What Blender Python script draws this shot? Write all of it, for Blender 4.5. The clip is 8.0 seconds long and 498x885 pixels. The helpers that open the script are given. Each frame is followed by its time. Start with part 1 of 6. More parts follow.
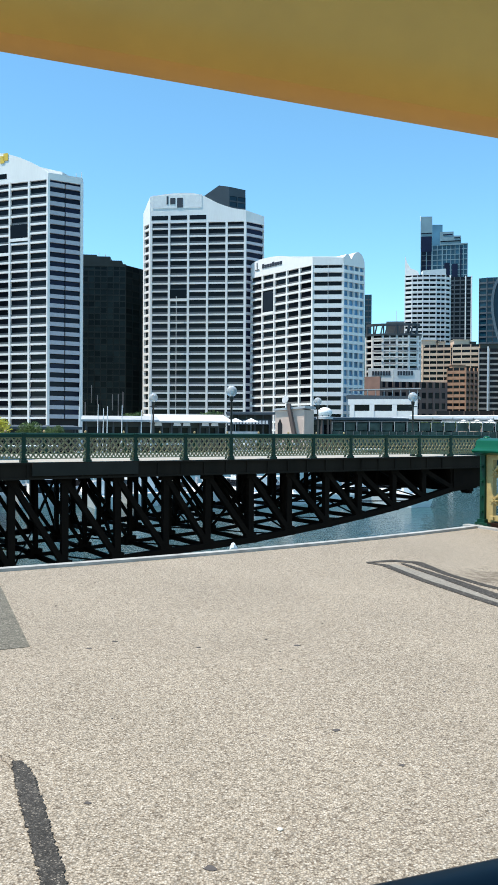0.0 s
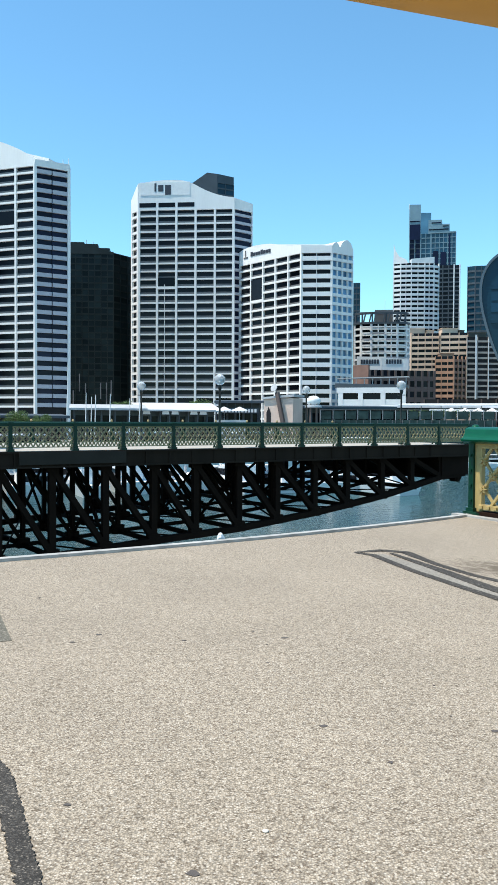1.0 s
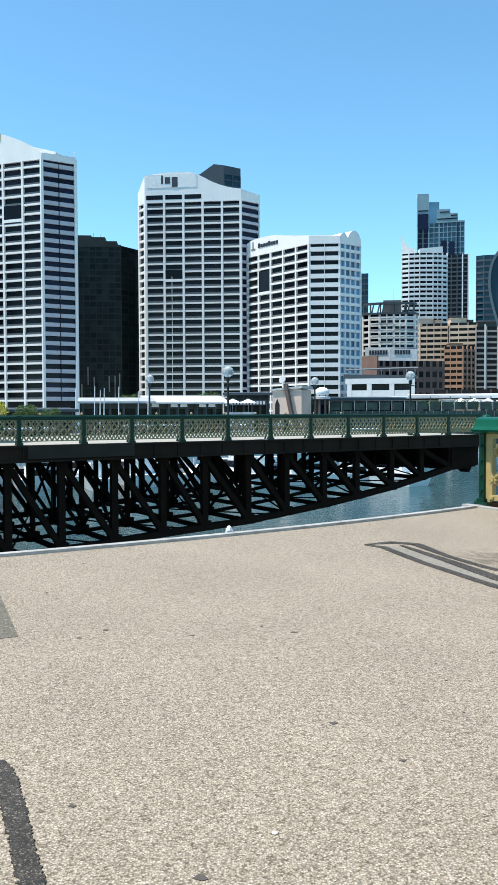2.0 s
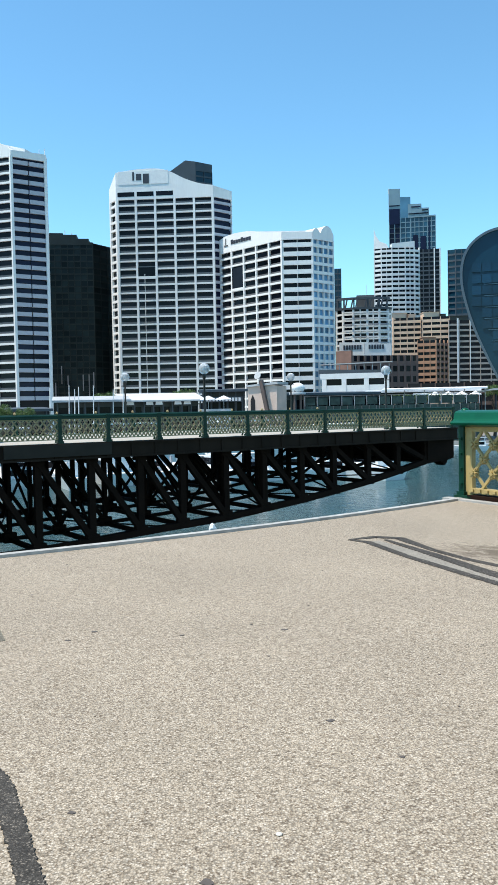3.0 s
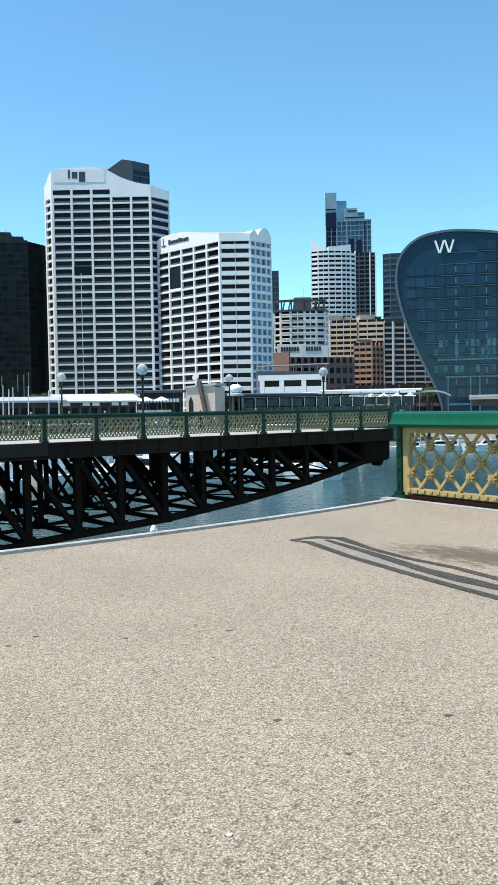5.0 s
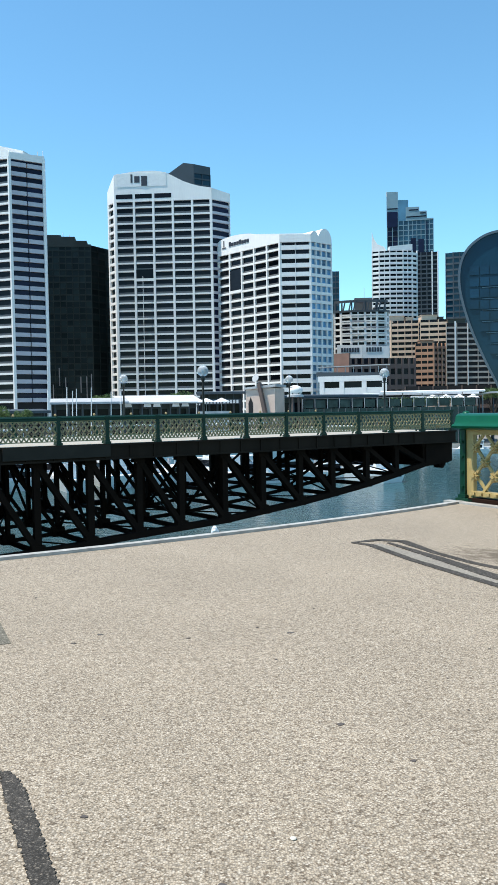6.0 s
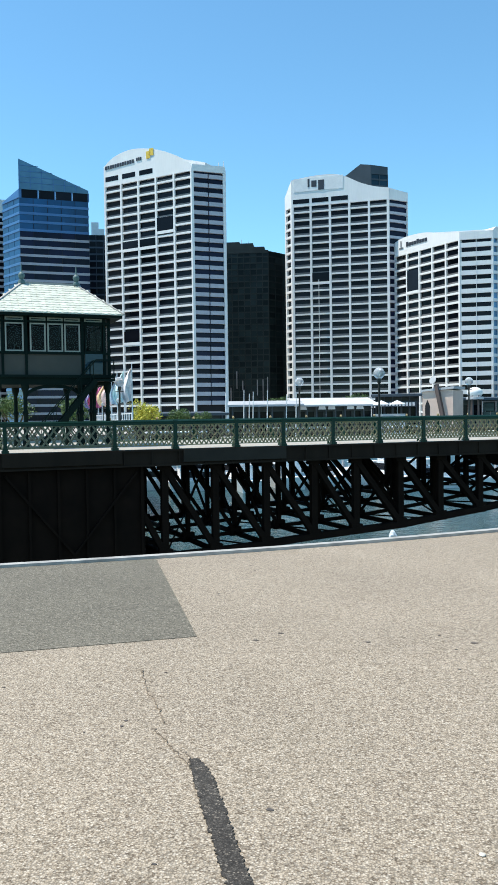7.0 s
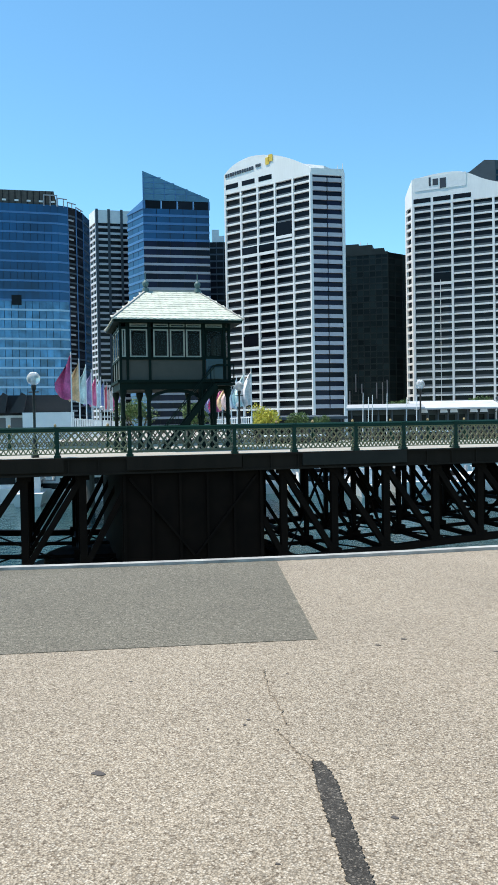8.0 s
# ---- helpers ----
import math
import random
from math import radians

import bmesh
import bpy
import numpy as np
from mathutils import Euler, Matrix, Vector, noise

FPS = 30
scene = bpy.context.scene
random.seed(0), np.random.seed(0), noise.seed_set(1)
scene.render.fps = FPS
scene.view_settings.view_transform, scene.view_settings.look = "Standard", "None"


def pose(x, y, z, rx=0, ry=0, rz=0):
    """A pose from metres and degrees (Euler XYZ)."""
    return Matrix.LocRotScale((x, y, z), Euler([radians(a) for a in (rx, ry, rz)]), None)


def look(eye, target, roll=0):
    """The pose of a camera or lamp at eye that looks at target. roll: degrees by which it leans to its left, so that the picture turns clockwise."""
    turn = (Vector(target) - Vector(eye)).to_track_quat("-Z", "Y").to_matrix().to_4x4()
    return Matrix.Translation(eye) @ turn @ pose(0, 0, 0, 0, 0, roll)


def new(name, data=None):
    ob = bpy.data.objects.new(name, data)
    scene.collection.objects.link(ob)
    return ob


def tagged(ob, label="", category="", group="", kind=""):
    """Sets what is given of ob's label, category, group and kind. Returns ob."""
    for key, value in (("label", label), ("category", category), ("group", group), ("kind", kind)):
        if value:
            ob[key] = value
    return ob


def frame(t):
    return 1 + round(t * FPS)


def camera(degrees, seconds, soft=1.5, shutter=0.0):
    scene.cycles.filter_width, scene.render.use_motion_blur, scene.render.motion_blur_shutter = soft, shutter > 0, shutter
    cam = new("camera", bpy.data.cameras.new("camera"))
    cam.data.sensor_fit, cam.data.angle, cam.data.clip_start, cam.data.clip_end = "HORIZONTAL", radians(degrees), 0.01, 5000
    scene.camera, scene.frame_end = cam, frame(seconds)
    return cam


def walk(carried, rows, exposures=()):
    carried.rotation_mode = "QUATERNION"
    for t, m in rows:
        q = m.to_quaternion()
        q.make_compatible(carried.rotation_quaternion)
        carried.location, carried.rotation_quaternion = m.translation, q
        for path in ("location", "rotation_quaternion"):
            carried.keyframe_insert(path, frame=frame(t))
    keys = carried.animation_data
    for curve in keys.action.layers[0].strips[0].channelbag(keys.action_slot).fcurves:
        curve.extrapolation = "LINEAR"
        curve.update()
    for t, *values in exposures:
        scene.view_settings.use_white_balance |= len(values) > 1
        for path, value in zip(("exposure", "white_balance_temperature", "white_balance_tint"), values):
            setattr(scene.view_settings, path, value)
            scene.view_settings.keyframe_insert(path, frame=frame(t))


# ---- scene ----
cam = camera(34.1, 8.0, soft=1.05)
PATH = [
    (0, (0.0249, 0.1405, 1.5475), (0.027, 2.1404, 1.5222), 0.34),
    (0.2, (0.0255, 0.148, 1.5475), (0.042, 2.1478, 1.522), 0.33),
    (0.5, (0.0278, 0.1895, 1.5424), (0.0525, 2.1891, 1.5108), 0.29),
    (1, (0.0427, 0.2558, 1.5521), (0.0727, 2.2549, 1.4986), 0.29),
    (1.5, (0.0669, 0.3271, 1.5483), (0.0985, 2.3255, 1.4758), 0.27),
    (1.7, (0.0705, 0.335, 1.5485), (0.0919, 2.3336, 1.476), 0.2),
    (2.8, (-0.021, 0.3812, 1.5545), (-0.0241, 2.3796, 1.475), -1.01),
    (3, (-0.0228, 0.3849, 1.555), (0.0446, 2.382, 1.4725), -1.07),
    (3.5, (-0.0292, 0.3851, 1.5602), (0.1899, 2.3711, 1.4733), -1.1),
    (4, (-0.046, 0.3855, 1.5557), (0.1928, 2.3693, 1.4698), -1.04),
    (4.2, (-0.0475, 0.3855, 1.5557), (0.1913, 2.3693, 1.4698), -1.03),
    (5.3, (-0.0745, 0.3835, 1.5557), (0.1143, 2.3729, 1.4755), -0.89),
    (5.5, (-0.0795, 0.3833, 1.5557), (0.0774, 2.3756, 1.4762), -0.87),
    (6, (-0.0864, 0.3914, 1.5588), (-0.0127, 2.3886, 1.482), -0.93),
    (6.5, (-0.1154, 0.3719, 1.5645), (-0.2402, 2.3668, 1.4935), -0.87),
    (7, (-0.1378, 0.3623, 1.5629), (-0.4892, 2.3301, 1.4987), -0.78),
    (7.5, (-0.1479, 0.3762, 1.5538), (-0.6589, 2.309, 1.4964), -0.87),
    (8, (-0.1594, 0.3633, 1.5513), (-0.7927, 2.2598, 1.5005), -0.95),
]
walk(cam, [(t, look(eye, goal, roll)) for t, eye, goal, roll in PATH], exposures=((0.0, 0.38, 6500, 8), (1.7, 0.38, 6500, 8), (3.5, 0.34, 6500, 8), (5.5, 0.33, 6500, 8), (7.0, 0.3, 6500, 8), (8.0, 0.29, 6500, 8)))

# ---- light ----
SUN_EL, SUN_AZ = radians(65), radians(-101)      # high, from the left of the view
world = bpy.data.worlds.new("sky")
scene.world = world
world.use_nodes = True
wn = world.node_tree
sky = wn.nodes.new("ShaderNodeTexSky")
sky.sky_type, sky.sun_disc = "NISHITA", False
sky.sun_elevation, sky.sun_rotation = SUN_EL, SUN_AZ
sky.air_density, sky.dust_density, sky.ozone_density = 1.0, 0.0, 1.0
clear = wn.nodes.new("ShaderNodeVectorMath")
clear.operation = "MULTIPLY"
clear.inputs[1].default_value = (0.665, 1.015, 1.09)     # a very clear, deep blue day
wn.links.new(sky.outputs[0], clear.inputs[0])
wn.links.new(clear.outputs[0], wn.nodes["Background"].inputs[0])
wn.nodes["Background"].inputs[1].default_value = 0.163
sun_data = bpy.data.lights.new("sun", "SUN")
sun_data.energy, sun_data.angle, sun_data.color = 4.9, radians(0.5), (1.0, 0.94, 0.85)
sun = new("sun", sun_data)
SUN_WAY = Vector((math.sin(SUN_AZ) * math.cos(SUN_EL), math.cos(SUN_AZ) * math.cos(SUN_EL), math.sin(SUN_EL)))
sun.matrix_world = look(SUN_WAY * 300, (0, 0, 0))


# ---- shape helpers ----
def box(bm, lo, hi, m=None):
    vs = []
    for z in (lo[2], hi[2]):
        for x, y in ((lo[0], lo[1]), (hi[0], lo[1]), (hi[0], hi[1]), (lo[0], hi[1])):
            v = Vector((x, y, z))
            vs.append(bm.verts.new(m @ v if m else v))
    for f in ((3, 2, 1, 0), (4, 5, 6, 7), (0, 1, 5, 4), (1, 2, 6, 5), (2, 3, 7, 6), (3, 0, 4, 7)):
        bm.faces.new([vs[i] for i in f])


def beam(bm, p, q, w, h, up=(0, 0, 1)):
    p, q = Vector(p), Vector(q)
    d = (q - p).normalized()
    side = d.cross(Vector(up))
    side = side.normalized() if side.length > 1e-4 else Vector((1, 0, 0))
    top = side.cross(d)
    m = Matrix((side, d, top)).transposed().to_4x4()
    m.translation = p
    box(bm, (-w / 2, 0, -h / 2), (w / 2, (q - p).length, h / 2), m)


def tube(bm, p, q, r0, r1=None, n=10):
    p, q = Vector(p), Vector(q)
    r1 = r0 if r1 is None else r1
    rot = (q - p).to_track_quat("Z", "Y").to_matrix()
    rings = []
    for c, r in ((p, r0), (q, r1)):
        rings.append([bm.verts.new(c + rot @ Vector((r * math.cos(i * math.tau / n), r * math.sin(i * math.tau / n), 0))) for i in range(n)])
    for i in range(n):
        bm.faces.new((rings[0][i], rings[0][(i + 1) % n], rings[1][(i + 1) % n], rings[1][i]))
    bm.faces.new(rings[0][::-1])
    bm.faces.new(rings[1])


def lathe(bm, profile, n=16, c=(0, 0, 0)):
    rings = [[bm.verts.new((c[0] + r * math.cos(i * math.tau / n), c[1] + r * math.sin(i * math.tau / n), c[2] + z)) for i in range(n)] for r, z in profile]
    for a, b in zip(rings, rings[1:]):
        for i in range(n):
            bm.faces.new((a[i], a[(i + 1) % n], b[(i + 1) % n], b[i]))
    bm.faces.new(rings[0][::-1])
    bm.faces.new(rings[-1])


def prism(bm, pts, z0, z1, m=None):
    lo = [Vector((x, y, z0)) for x, y in pts]
    hi = [Vector((x, y, z1)) for x, y in pts]
    lo, hi = [[bm.verts.new(m @ v if m else v) for v in ring] for ring in (lo, hi)]
    n = len(pts)
    for i in range(n):
        bm.faces.new((lo[i], lo[(i + 1) % n], hi[(i + 1) % n], hi[i]))
    bm.faces.new(lo[::-1])
    bm.faces.new(hi)


def upright(bm, pts, y0, y1, m=None):
    """A plate drawn in x and z, from y0 to y1."""
    turn = Matrix(((1, 0, 0, 0), (0, 0, -1, 0), (0, 1, 0, 0), (0, 0, 0, 1)))
    prism(bm, pts, -y1, -y0, (m or Matrix()) @ turn)


def ball(bm, c, r, squash=1.0, n=14):
    prof = [(max(r * math.sin(math.pi * k / 10), 0.004), -r * squash * math.cos(math.pi * k / 10)) for k in range(11)]
    lathe(bm, prof, n, c)


def as_mesh(name, bm, mat, smooth=False):
    bmesh.ops.recalc_face_normals(bm, faces=bm.faces)
    me = bpy.data.meshes.new(name)
    bm.to_mesh(me)
    bm.free()
    for k in (mat if isinstance(mat, (list, tuple)) else (mat,)):
        me.materials.append(k)
    if smooth:
        me.polygons.foreach_set("use_smooth", [True] * len(me.polygons))
        me.set_sharp_from_angle(angle=radians(38))
    return me


def part(name, shape, mat, parent, label="", m=None, smooth=False):
    me = as_mesh(name, shape, mat, smooth) if isinstance(shape, bmesh.types.BMesh) else shape
    ob = new(name, me)
    ob.parent = parent
    if m is not None:
        ob.matrix_basis = m
    return tagged(ob, label)


def thing(name, label, category, at=(0, 0, 0), group="", kind="", rz=0):
    ob = tagged(new(name), label, category, group, kind)
    ob.empty_display_size = 0.2
    ob.matrix_basis = pose(*at, 0, 0, rz)
    return ob


def solid(name, bm, mat, label, category, group="", kind="", m=None, smooth=False):
    ob = tagged(new(name, as_mesh(name, bm, mat, smooth)), label, category, group, kind)
    if m is not None:
        ob.matrix_basis = m
    return ob


# ---- materials ----
def paint(name, base, rough=0.6, metal=0.0, var=0.12, scale=1.5, fine=0.08, fine_scale=60.0, bump=0.0, rand=0.0, spec=0.5, streak=False):
    mat = bpy.data.materials.new(name)
    mat.use_nodes = True
    nt = mat.node_tree
    nd, ln = nt.nodes, nt.links
    b = nd["Principled BSDF"]
    b.inputs["Roughness"].default_value = rough
    b.inputs["Metallic"].default_value = metal
    b.inputs["Specular IOR Level"].default_value = spec
    geo = nd.new("ShaderNodeNewGeometry")
    pos = geo.outputs["Position"]
    if streak:
        mp = nd.new("ShaderNodeMapping")
        mp.inputs["Scale"].default_value = (1, 1, 0.12)
        ln.new(pos, mp.inputs[0])
        pos = mp.outputs[0]
    amount = None
    for sc, am, det in ((scale, var, 4), (fine_scale, fine, 2)):
        if not am:
            continue
        t = nd.new("ShaderNodeTexNoise")
        t.inputs["Scale"].default_value, t.inputs["Detail"].default_value = sc, det
        ln.new(pos, t.inputs["Vector"])
        r = nd.new("ShaderNodeMapRange")
        r.inputs["From Min"].default_value, r.inputs["From Max"].default_value = 0.25, 0.75
        r.inputs["To Min"].default_value, r.inputs["To Max"].default_value = 1 - am, 1 + am
        ln.new(t.outputs["Fac"], r.inputs[0])
        out = r.outputs[0]
        if amount is not None:
            mu = nd.new("ShaderNodeMath")
            mu.operation = "MULTIPLY"
            ln.new(amount, mu.inputs[0])
            ln.new(out, mu.inputs[1])
            out = mu.outputs[0]
        amount = out
        last = t
    if rand:
        oi = nd.new("ShaderNodeObjectInfo")
        r = nd.new("ShaderNodeMapRange")
        r.inputs["To Min"].default_value, r.inputs["To Max"].default_value = 1 - rand, 1 + rand
        ln.new(oi.outputs["Random"], r.inputs[0])
        if amount is not None:
            mu = nd.new("ShaderNodeMath")
            mu.operation = "MULTIPLY"
            ln.new(amount, mu.inputs[0])
            ln.new(r.outputs[0], mu.inputs[1])
            amount = mu.outputs[0]
        else:
            amount = r.outputs[0]
    if amount is not None:
        mix = nd.new("ShaderNodeVectorMath")
        mix.operation = "SCALE"
        mix.inputs[0].default_value = base
        ln.new(amount, mix.inputs["Scale"])
        ln.new(mix.outputs[0], b.inputs["Base Color"])
    else:
        b.inputs["Base Color"].default_value = (*base, 1)
    if bump:
        bp = nd.new("ShaderNodeBump")
        bp.inputs["Strength"].default_value = bump
        bp.inputs["Distance"].default_value = 0.01
        ln.new(last.outputs["Fac"], bp.inputs["Height"])
        ln.new(bp.outputs[0], b.inputs["Normal"])
    return mat


def aggregate(name, tones, scale=130.0, stain=0.12, rough=0.85, bump=0.5, dirt=None, gap=0.0):
    """Small pebbles bound in a light matrix, with broad stains."""
    mat = bpy.data.materials.new(name)
    mat.use_nodes = True
    nt = mat.node_tree
    nd, ln = nt.nodes, nt.links
    b = nd["Principled BSDF"]
    b.inputs["Roughness"].default_value = rough
    b.inputs["Specular IOR Level"].default_value = 0.3
    geo = nd.new("ShaderNodeNewGeometry")
    vo = nd.new("ShaderNodeTexVoronoi")
    vo.inputs["Scale"].default_value = scale
    ln.new(geo.outputs["Position"], vo.inputs["Vector"])
    ramp = nd.new("ShaderNodeValToRGB")
    ramp.color_ramp.interpolation = "CONSTANT"
    sep = nd.new("ShaderNodeSeparateColor")
    ln.new(vo.outputs["Color"], sep.inputs[0])
    ln.new(sep.outputs[0], ramp.inputs[0])
    el = ramp.color_ramp.elements
    el[0].position, el[0].color = 0.0, (*tones[0][1], 1)
    el[1].position, el[1].color = tones[1][0], (*tones[1][1], 1)
    for p, c in tones[2:]:
        e = el.new(p)
        e.color = (*c, 1)
    no = nd.new("ShaderNodeTexNoise")
    no.inputs["Scale"].default_value, no.inputs["Detail"].default_value = 0.7, 6
    no2 = nd.new("ShaderNodeTexNoise")
    no2.inputs["Scale"].default_value, no2.inputs["Detail"].default_value = 22, 3
    scl = []
    for t, am in ((no, stain * 0.8), (no2, stain * 1.1)):
        ln.new(geo.outputs["Position"], t.inputs["Vector"])
        r = nd.new("ShaderNodeMapRange")
        r.inputs["From Min"].default_value, r.inputs["From Max"].default_value = 0.3, 0.7
        r.inputs["To Min"].default_value, r.inputs["To Max"].default_value = 1 - am, 1 + am
        ln.new(t.outputs["Fac"], r.inputs[0])
        scl.append(r.outputs[0])
    mu = nd.new("ShaderNodeMath")
    mu.operation = "MULTIPLY"
    ln.new(scl[0], mu.inputs[0])
    ln.new(scl[1], mu.inputs[1])
    amount = mu.outputs[0]
    if gap:
        # darker in the gaps between the pebbles, lighter at their middles
        gr = nd.new("ShaderNodeMapRange")
        gr.interpolation_type = "SMOOTHSTEP"
        gr.inputs["From Min"].default_value, gr.inputs["From Max"].default_value = 0.30, 0.72
        gr.inputs["To Min"].default_value, gr.inputs["To Max"].default_value = 1 + gap * 0.32, 1 - gap
        ln.new(vo.outputs["Distance"], gr.inputs[0])
        gm2 = nd.new("ShaderNodeMath")
        gm2.operation = "MULTIPLY"
        ln.new(amount, gm2.inputs[0])
        ln.new(gr.outputs[0], gm2.inputs[1])
        amount = gm2.outputs[0]
    mix = nd.new("ShaderNodeVectorMath")
    mix.operation = "SCALE"
    ln.new(ramp.outputs[0], mix.inputs[0])
    ln.new(amount, mix.inputs["Scale"])
    colour = mix.outputs[0]
    if dirt:
        # a smear of washed-up dirt of its own ragged shape
        (dx, dy), rx, ry = dirt
        mp = nd.new("ShaderNodeMapping")
        mp.vector_type = "TEXTURE"
        mp.inputs["Location"].default_value = (dx, dy, 0)
        mp.inputs["Rotation"].default_value = (0, 0, radians(-52))
        mp.inputs["Scale"].default_value = (rx, ry, 1)
        ln.new(geo.outputs["Position"], mp.inputs[0])
        le = nd.new("ShaderNodeVectorMath")
        le.operation = "LENGTH"
        ln.new(mp.outputs[0], le.inputs[0])
        n3 = nd.new("ShaderNodeTexNoise")
        n3.inputs["Scale"].default_value, n3.inputs["Detail"].default_value = 5.5, 9
        n3.inputs["Roughness"].default_value = 0.7
        ln.new(mp.outputs[0], n3.inputs["Vector"])
        su = nd.new("ShaderNodeMath")
        su.operation = "SUBTRACT"
        ln.new(n3.outputs["Fac"], su.inputs[0])
        half = nd.new("ShaderNodeMath")
        half.operation = "MULTIPLY"
        half.inputs[1].default_value = 0.42
        ln.new(le.outputs["Value"], half.inputs[0])
        ln.new(half.outputs[0], su.inputs[1])
        mr = nd.new("ShaderNodeMapRange")
        mr.inputs["From Min"].default_value, mr.inputs["From Max"].default_value = 0.16, 0.34
        mr.inputs["To Min"].default_value, mr.inputs["To Max"].default_value = 0.0, 0.85
        ln.new(su.outputs[0], mr.inputs[0])
        dm = nd.new("ShaderNodeMix")
        dm.data_type = "RGBA"
        dm.inputs[7].default_value = (0.10, 0.075, 0.05, 1)
        ln.new(mr.outputs[0], dm.inputs[0])
        ln.new(colour, dm.inputs[6])
        colour = dm.outputs[2]
    ln.new(colour, b.inputs["Base Color"])
    bp = nd.new("ShaderNodeBump")
    bp.inputs["Strength"].default_value, bp.inputs["Distance"].default_value = bump, 0.004
    ln.new(vo.outputs["Distance"], bp.inputs["Height"])
    ln.new(bp.outputs[0], b.inputs["Normal"])
    return mat


M_PAVE = aggregate("resin_pavement", [(0, (0.176, 0.134, 0.092)), (0.10, (0.283, 0.227, 0.163)), (0.32, (0.349, 0.286, 0.210)), (0.64, (0.402, 0.335, 0.254)), (0.89, (0.483, 0.414, 0.326))], 116, stain=0.10, bump=0.45, gap=0.40, dirt=((3.25, 8.3), 1.6, 0.65))
M_ASPHALT = aggregate("grey_asphalt", [(0, (0.099, 0.088, 0.063)), (0.2, (0.152, 0.136, 0.103)), (0.6, (0.194, 0.173, 0.132)), (0.9, (0.286, 0.253, 0.197))], 110, 0.14, bump=0.35, gap=0.3)
M_TAR = aggregate("tar_sealant", [(0, (0.042, 0.036, 0.029)), (0.4, (0.060, 0.052, 0.043)), (0.75, (0.094, 0.082, 0.068)), (0.93, (0.20, 0.17, 0.135))], 150, 0.25, gap=0.3)
# crack strips lie on the surface; the shadow inside is put into their colour
M_CRACK = paint("crack_shadow", (0.19, 0.15, 0.11), 0.9)
M_PEBBLE = paint("pale_pebble", (0.56, 0.52, 0.45), 0.7)
M_MARK = paint("dark_mark", (0.085, 0.07, 0.06), 0.8)
M_CONC = paint("pale_concrete", (0.36, 0.34, 0.31), 0.85, var=0.15, fine=0.12, bump=0.3)
M_LIP = paint("worn_metal_lip", (0.38, 0.36, 0.325), 0.6, 0.0, var=0.35, scale=5)
M_DECKTOP = paint("span_deck", (0.38, 0.35, 0.30), 0.85, var=0.1)
M_GREEN = paint("green_enamel", (0.002, 0.072, 0.031), 0.3, spec=0.3, var=0.15, scale=4, fine=0.06)
M_DKGREEN = paint("dark_green_enamel", (0.005, 0.030, 0.016), 0.4, spec=0.25, var=0.15)
M_CREAM = paint("yellow_cast_iron", (0.40, 0.285, 0.108), 0.5, var=0.12, scale=6, fine=0.08, bump=0.1)
M_LATTICE = paint("cream_cast_iron", (0.37, 0.265, 0.125), 0.55, var=0.15, scale=3)
M_STEEL = paint("black_steel", (0.017, 0.0074, 0.0044), 0.8, var=0.3, scale=1.2, spec=0.08)
M_GIRDER = paint("dark_girder", (0.036, 0.0195, 0.0128), 0.8, spec=0.1, var=0.3, scale=0.8, streak=True)
M_WHITE = paint("white_paint", (0.78, 0.78, 0.77), 0.6, var=0.06, scale=0.6)
M_TOWER = paint("white_precast", (0.82, 0.81, 0.79), 0.7, var=0.05, scale=0.15, streak=True, fine=0.03, fine_scale=2)
M_GREYPANEL = paint("grey_spandrel", (0.13, 0.13, 0.132), 0.5, var=0.1, scale=0.2, fine=0)
M_GLASSDK = paint("dark_window_glass", (0.008, 0.009, 0.013), 0.15, var=0.3, scale=0.15, fine=0, rand=0.6, spec=0.12)
M_CORE = paint("dark_core", (0.02, 0.02, 0.022), 0.7, var=0.2, scale=0.1, fine=0, spec=0.2)
M_GLASSBL = paint("blue_window_glass", (0.005, 0.066, 0.17), 0.07, var=0.45, scale=0.06, fine=0, rand=0.1, spec=0.4)
M_GLASSLT = paint("pale_blue_window_glass", (0.10, 0.24, 0.40), 0.12, var=0.3, scale=0.1, fine=0, rand=0.35, spec=0.6)
M_GLASSTEAL = paint("teal_window_glass", (0.009, 0.042, 0.068), 0.1, var=0.3, scale=0.08, fine=0, rand=0.3, spec=0.3)
M_BROWNGL = paint("bronze_cladding", (0.033, 0.046, 0.045), 0.4, var=0.2, scale=0.1, fine=0, rand=0.35, spec=0.15)
M_BRONZE = paint("bronze_frame", (0.048, 0.058, 0.053), 0.6, spec=0.2, var=0.2, scale=0.2, fine=0)
M_BLUEFRAME = paint("blue_grey_mullion", (0.06, 0.17, 0.36), 0.35, 0.2, var=0.1, scale=0.2, fine=0)
M_BRICK = paint("tan_render", (0.76, 0.56, 0.41), 0.8, var=0.12, scale=0.3)
M_ORANGE = paint("orange_brick", (0.46, 0.25, 0.155), 0.8, var=0.12, scale=0.3)
M_DKBROWN = paint("dark_brown_cladding", (0.115, 0.08, 0.07), 0.7, var=0.12, scale=0.3)
M_SLATE = paint("slate_cladding", (0.055, 0.07, 0.085), 0.6, var=0.15, scale=0.2)
M_RIM = paint("grey_metal_rim", (0.11, 0.125, 0.145), 0.35, 0.6, var=0.08)
M_ROOF = paint("pale_roof_shingle", (0.57, 0.585, 0.49), 0.7, var=0.14, scale=3, rand=0.10)
M_TIMBERGREEN = paint("dark_green_timber", (0.004, 0.012, 0.009), 0.6, spec=0.1, var=0.2)
M_PANELTAN = paint("olive_panel", (0.058, 0.051, 0.038), 0.6, var=0.12)
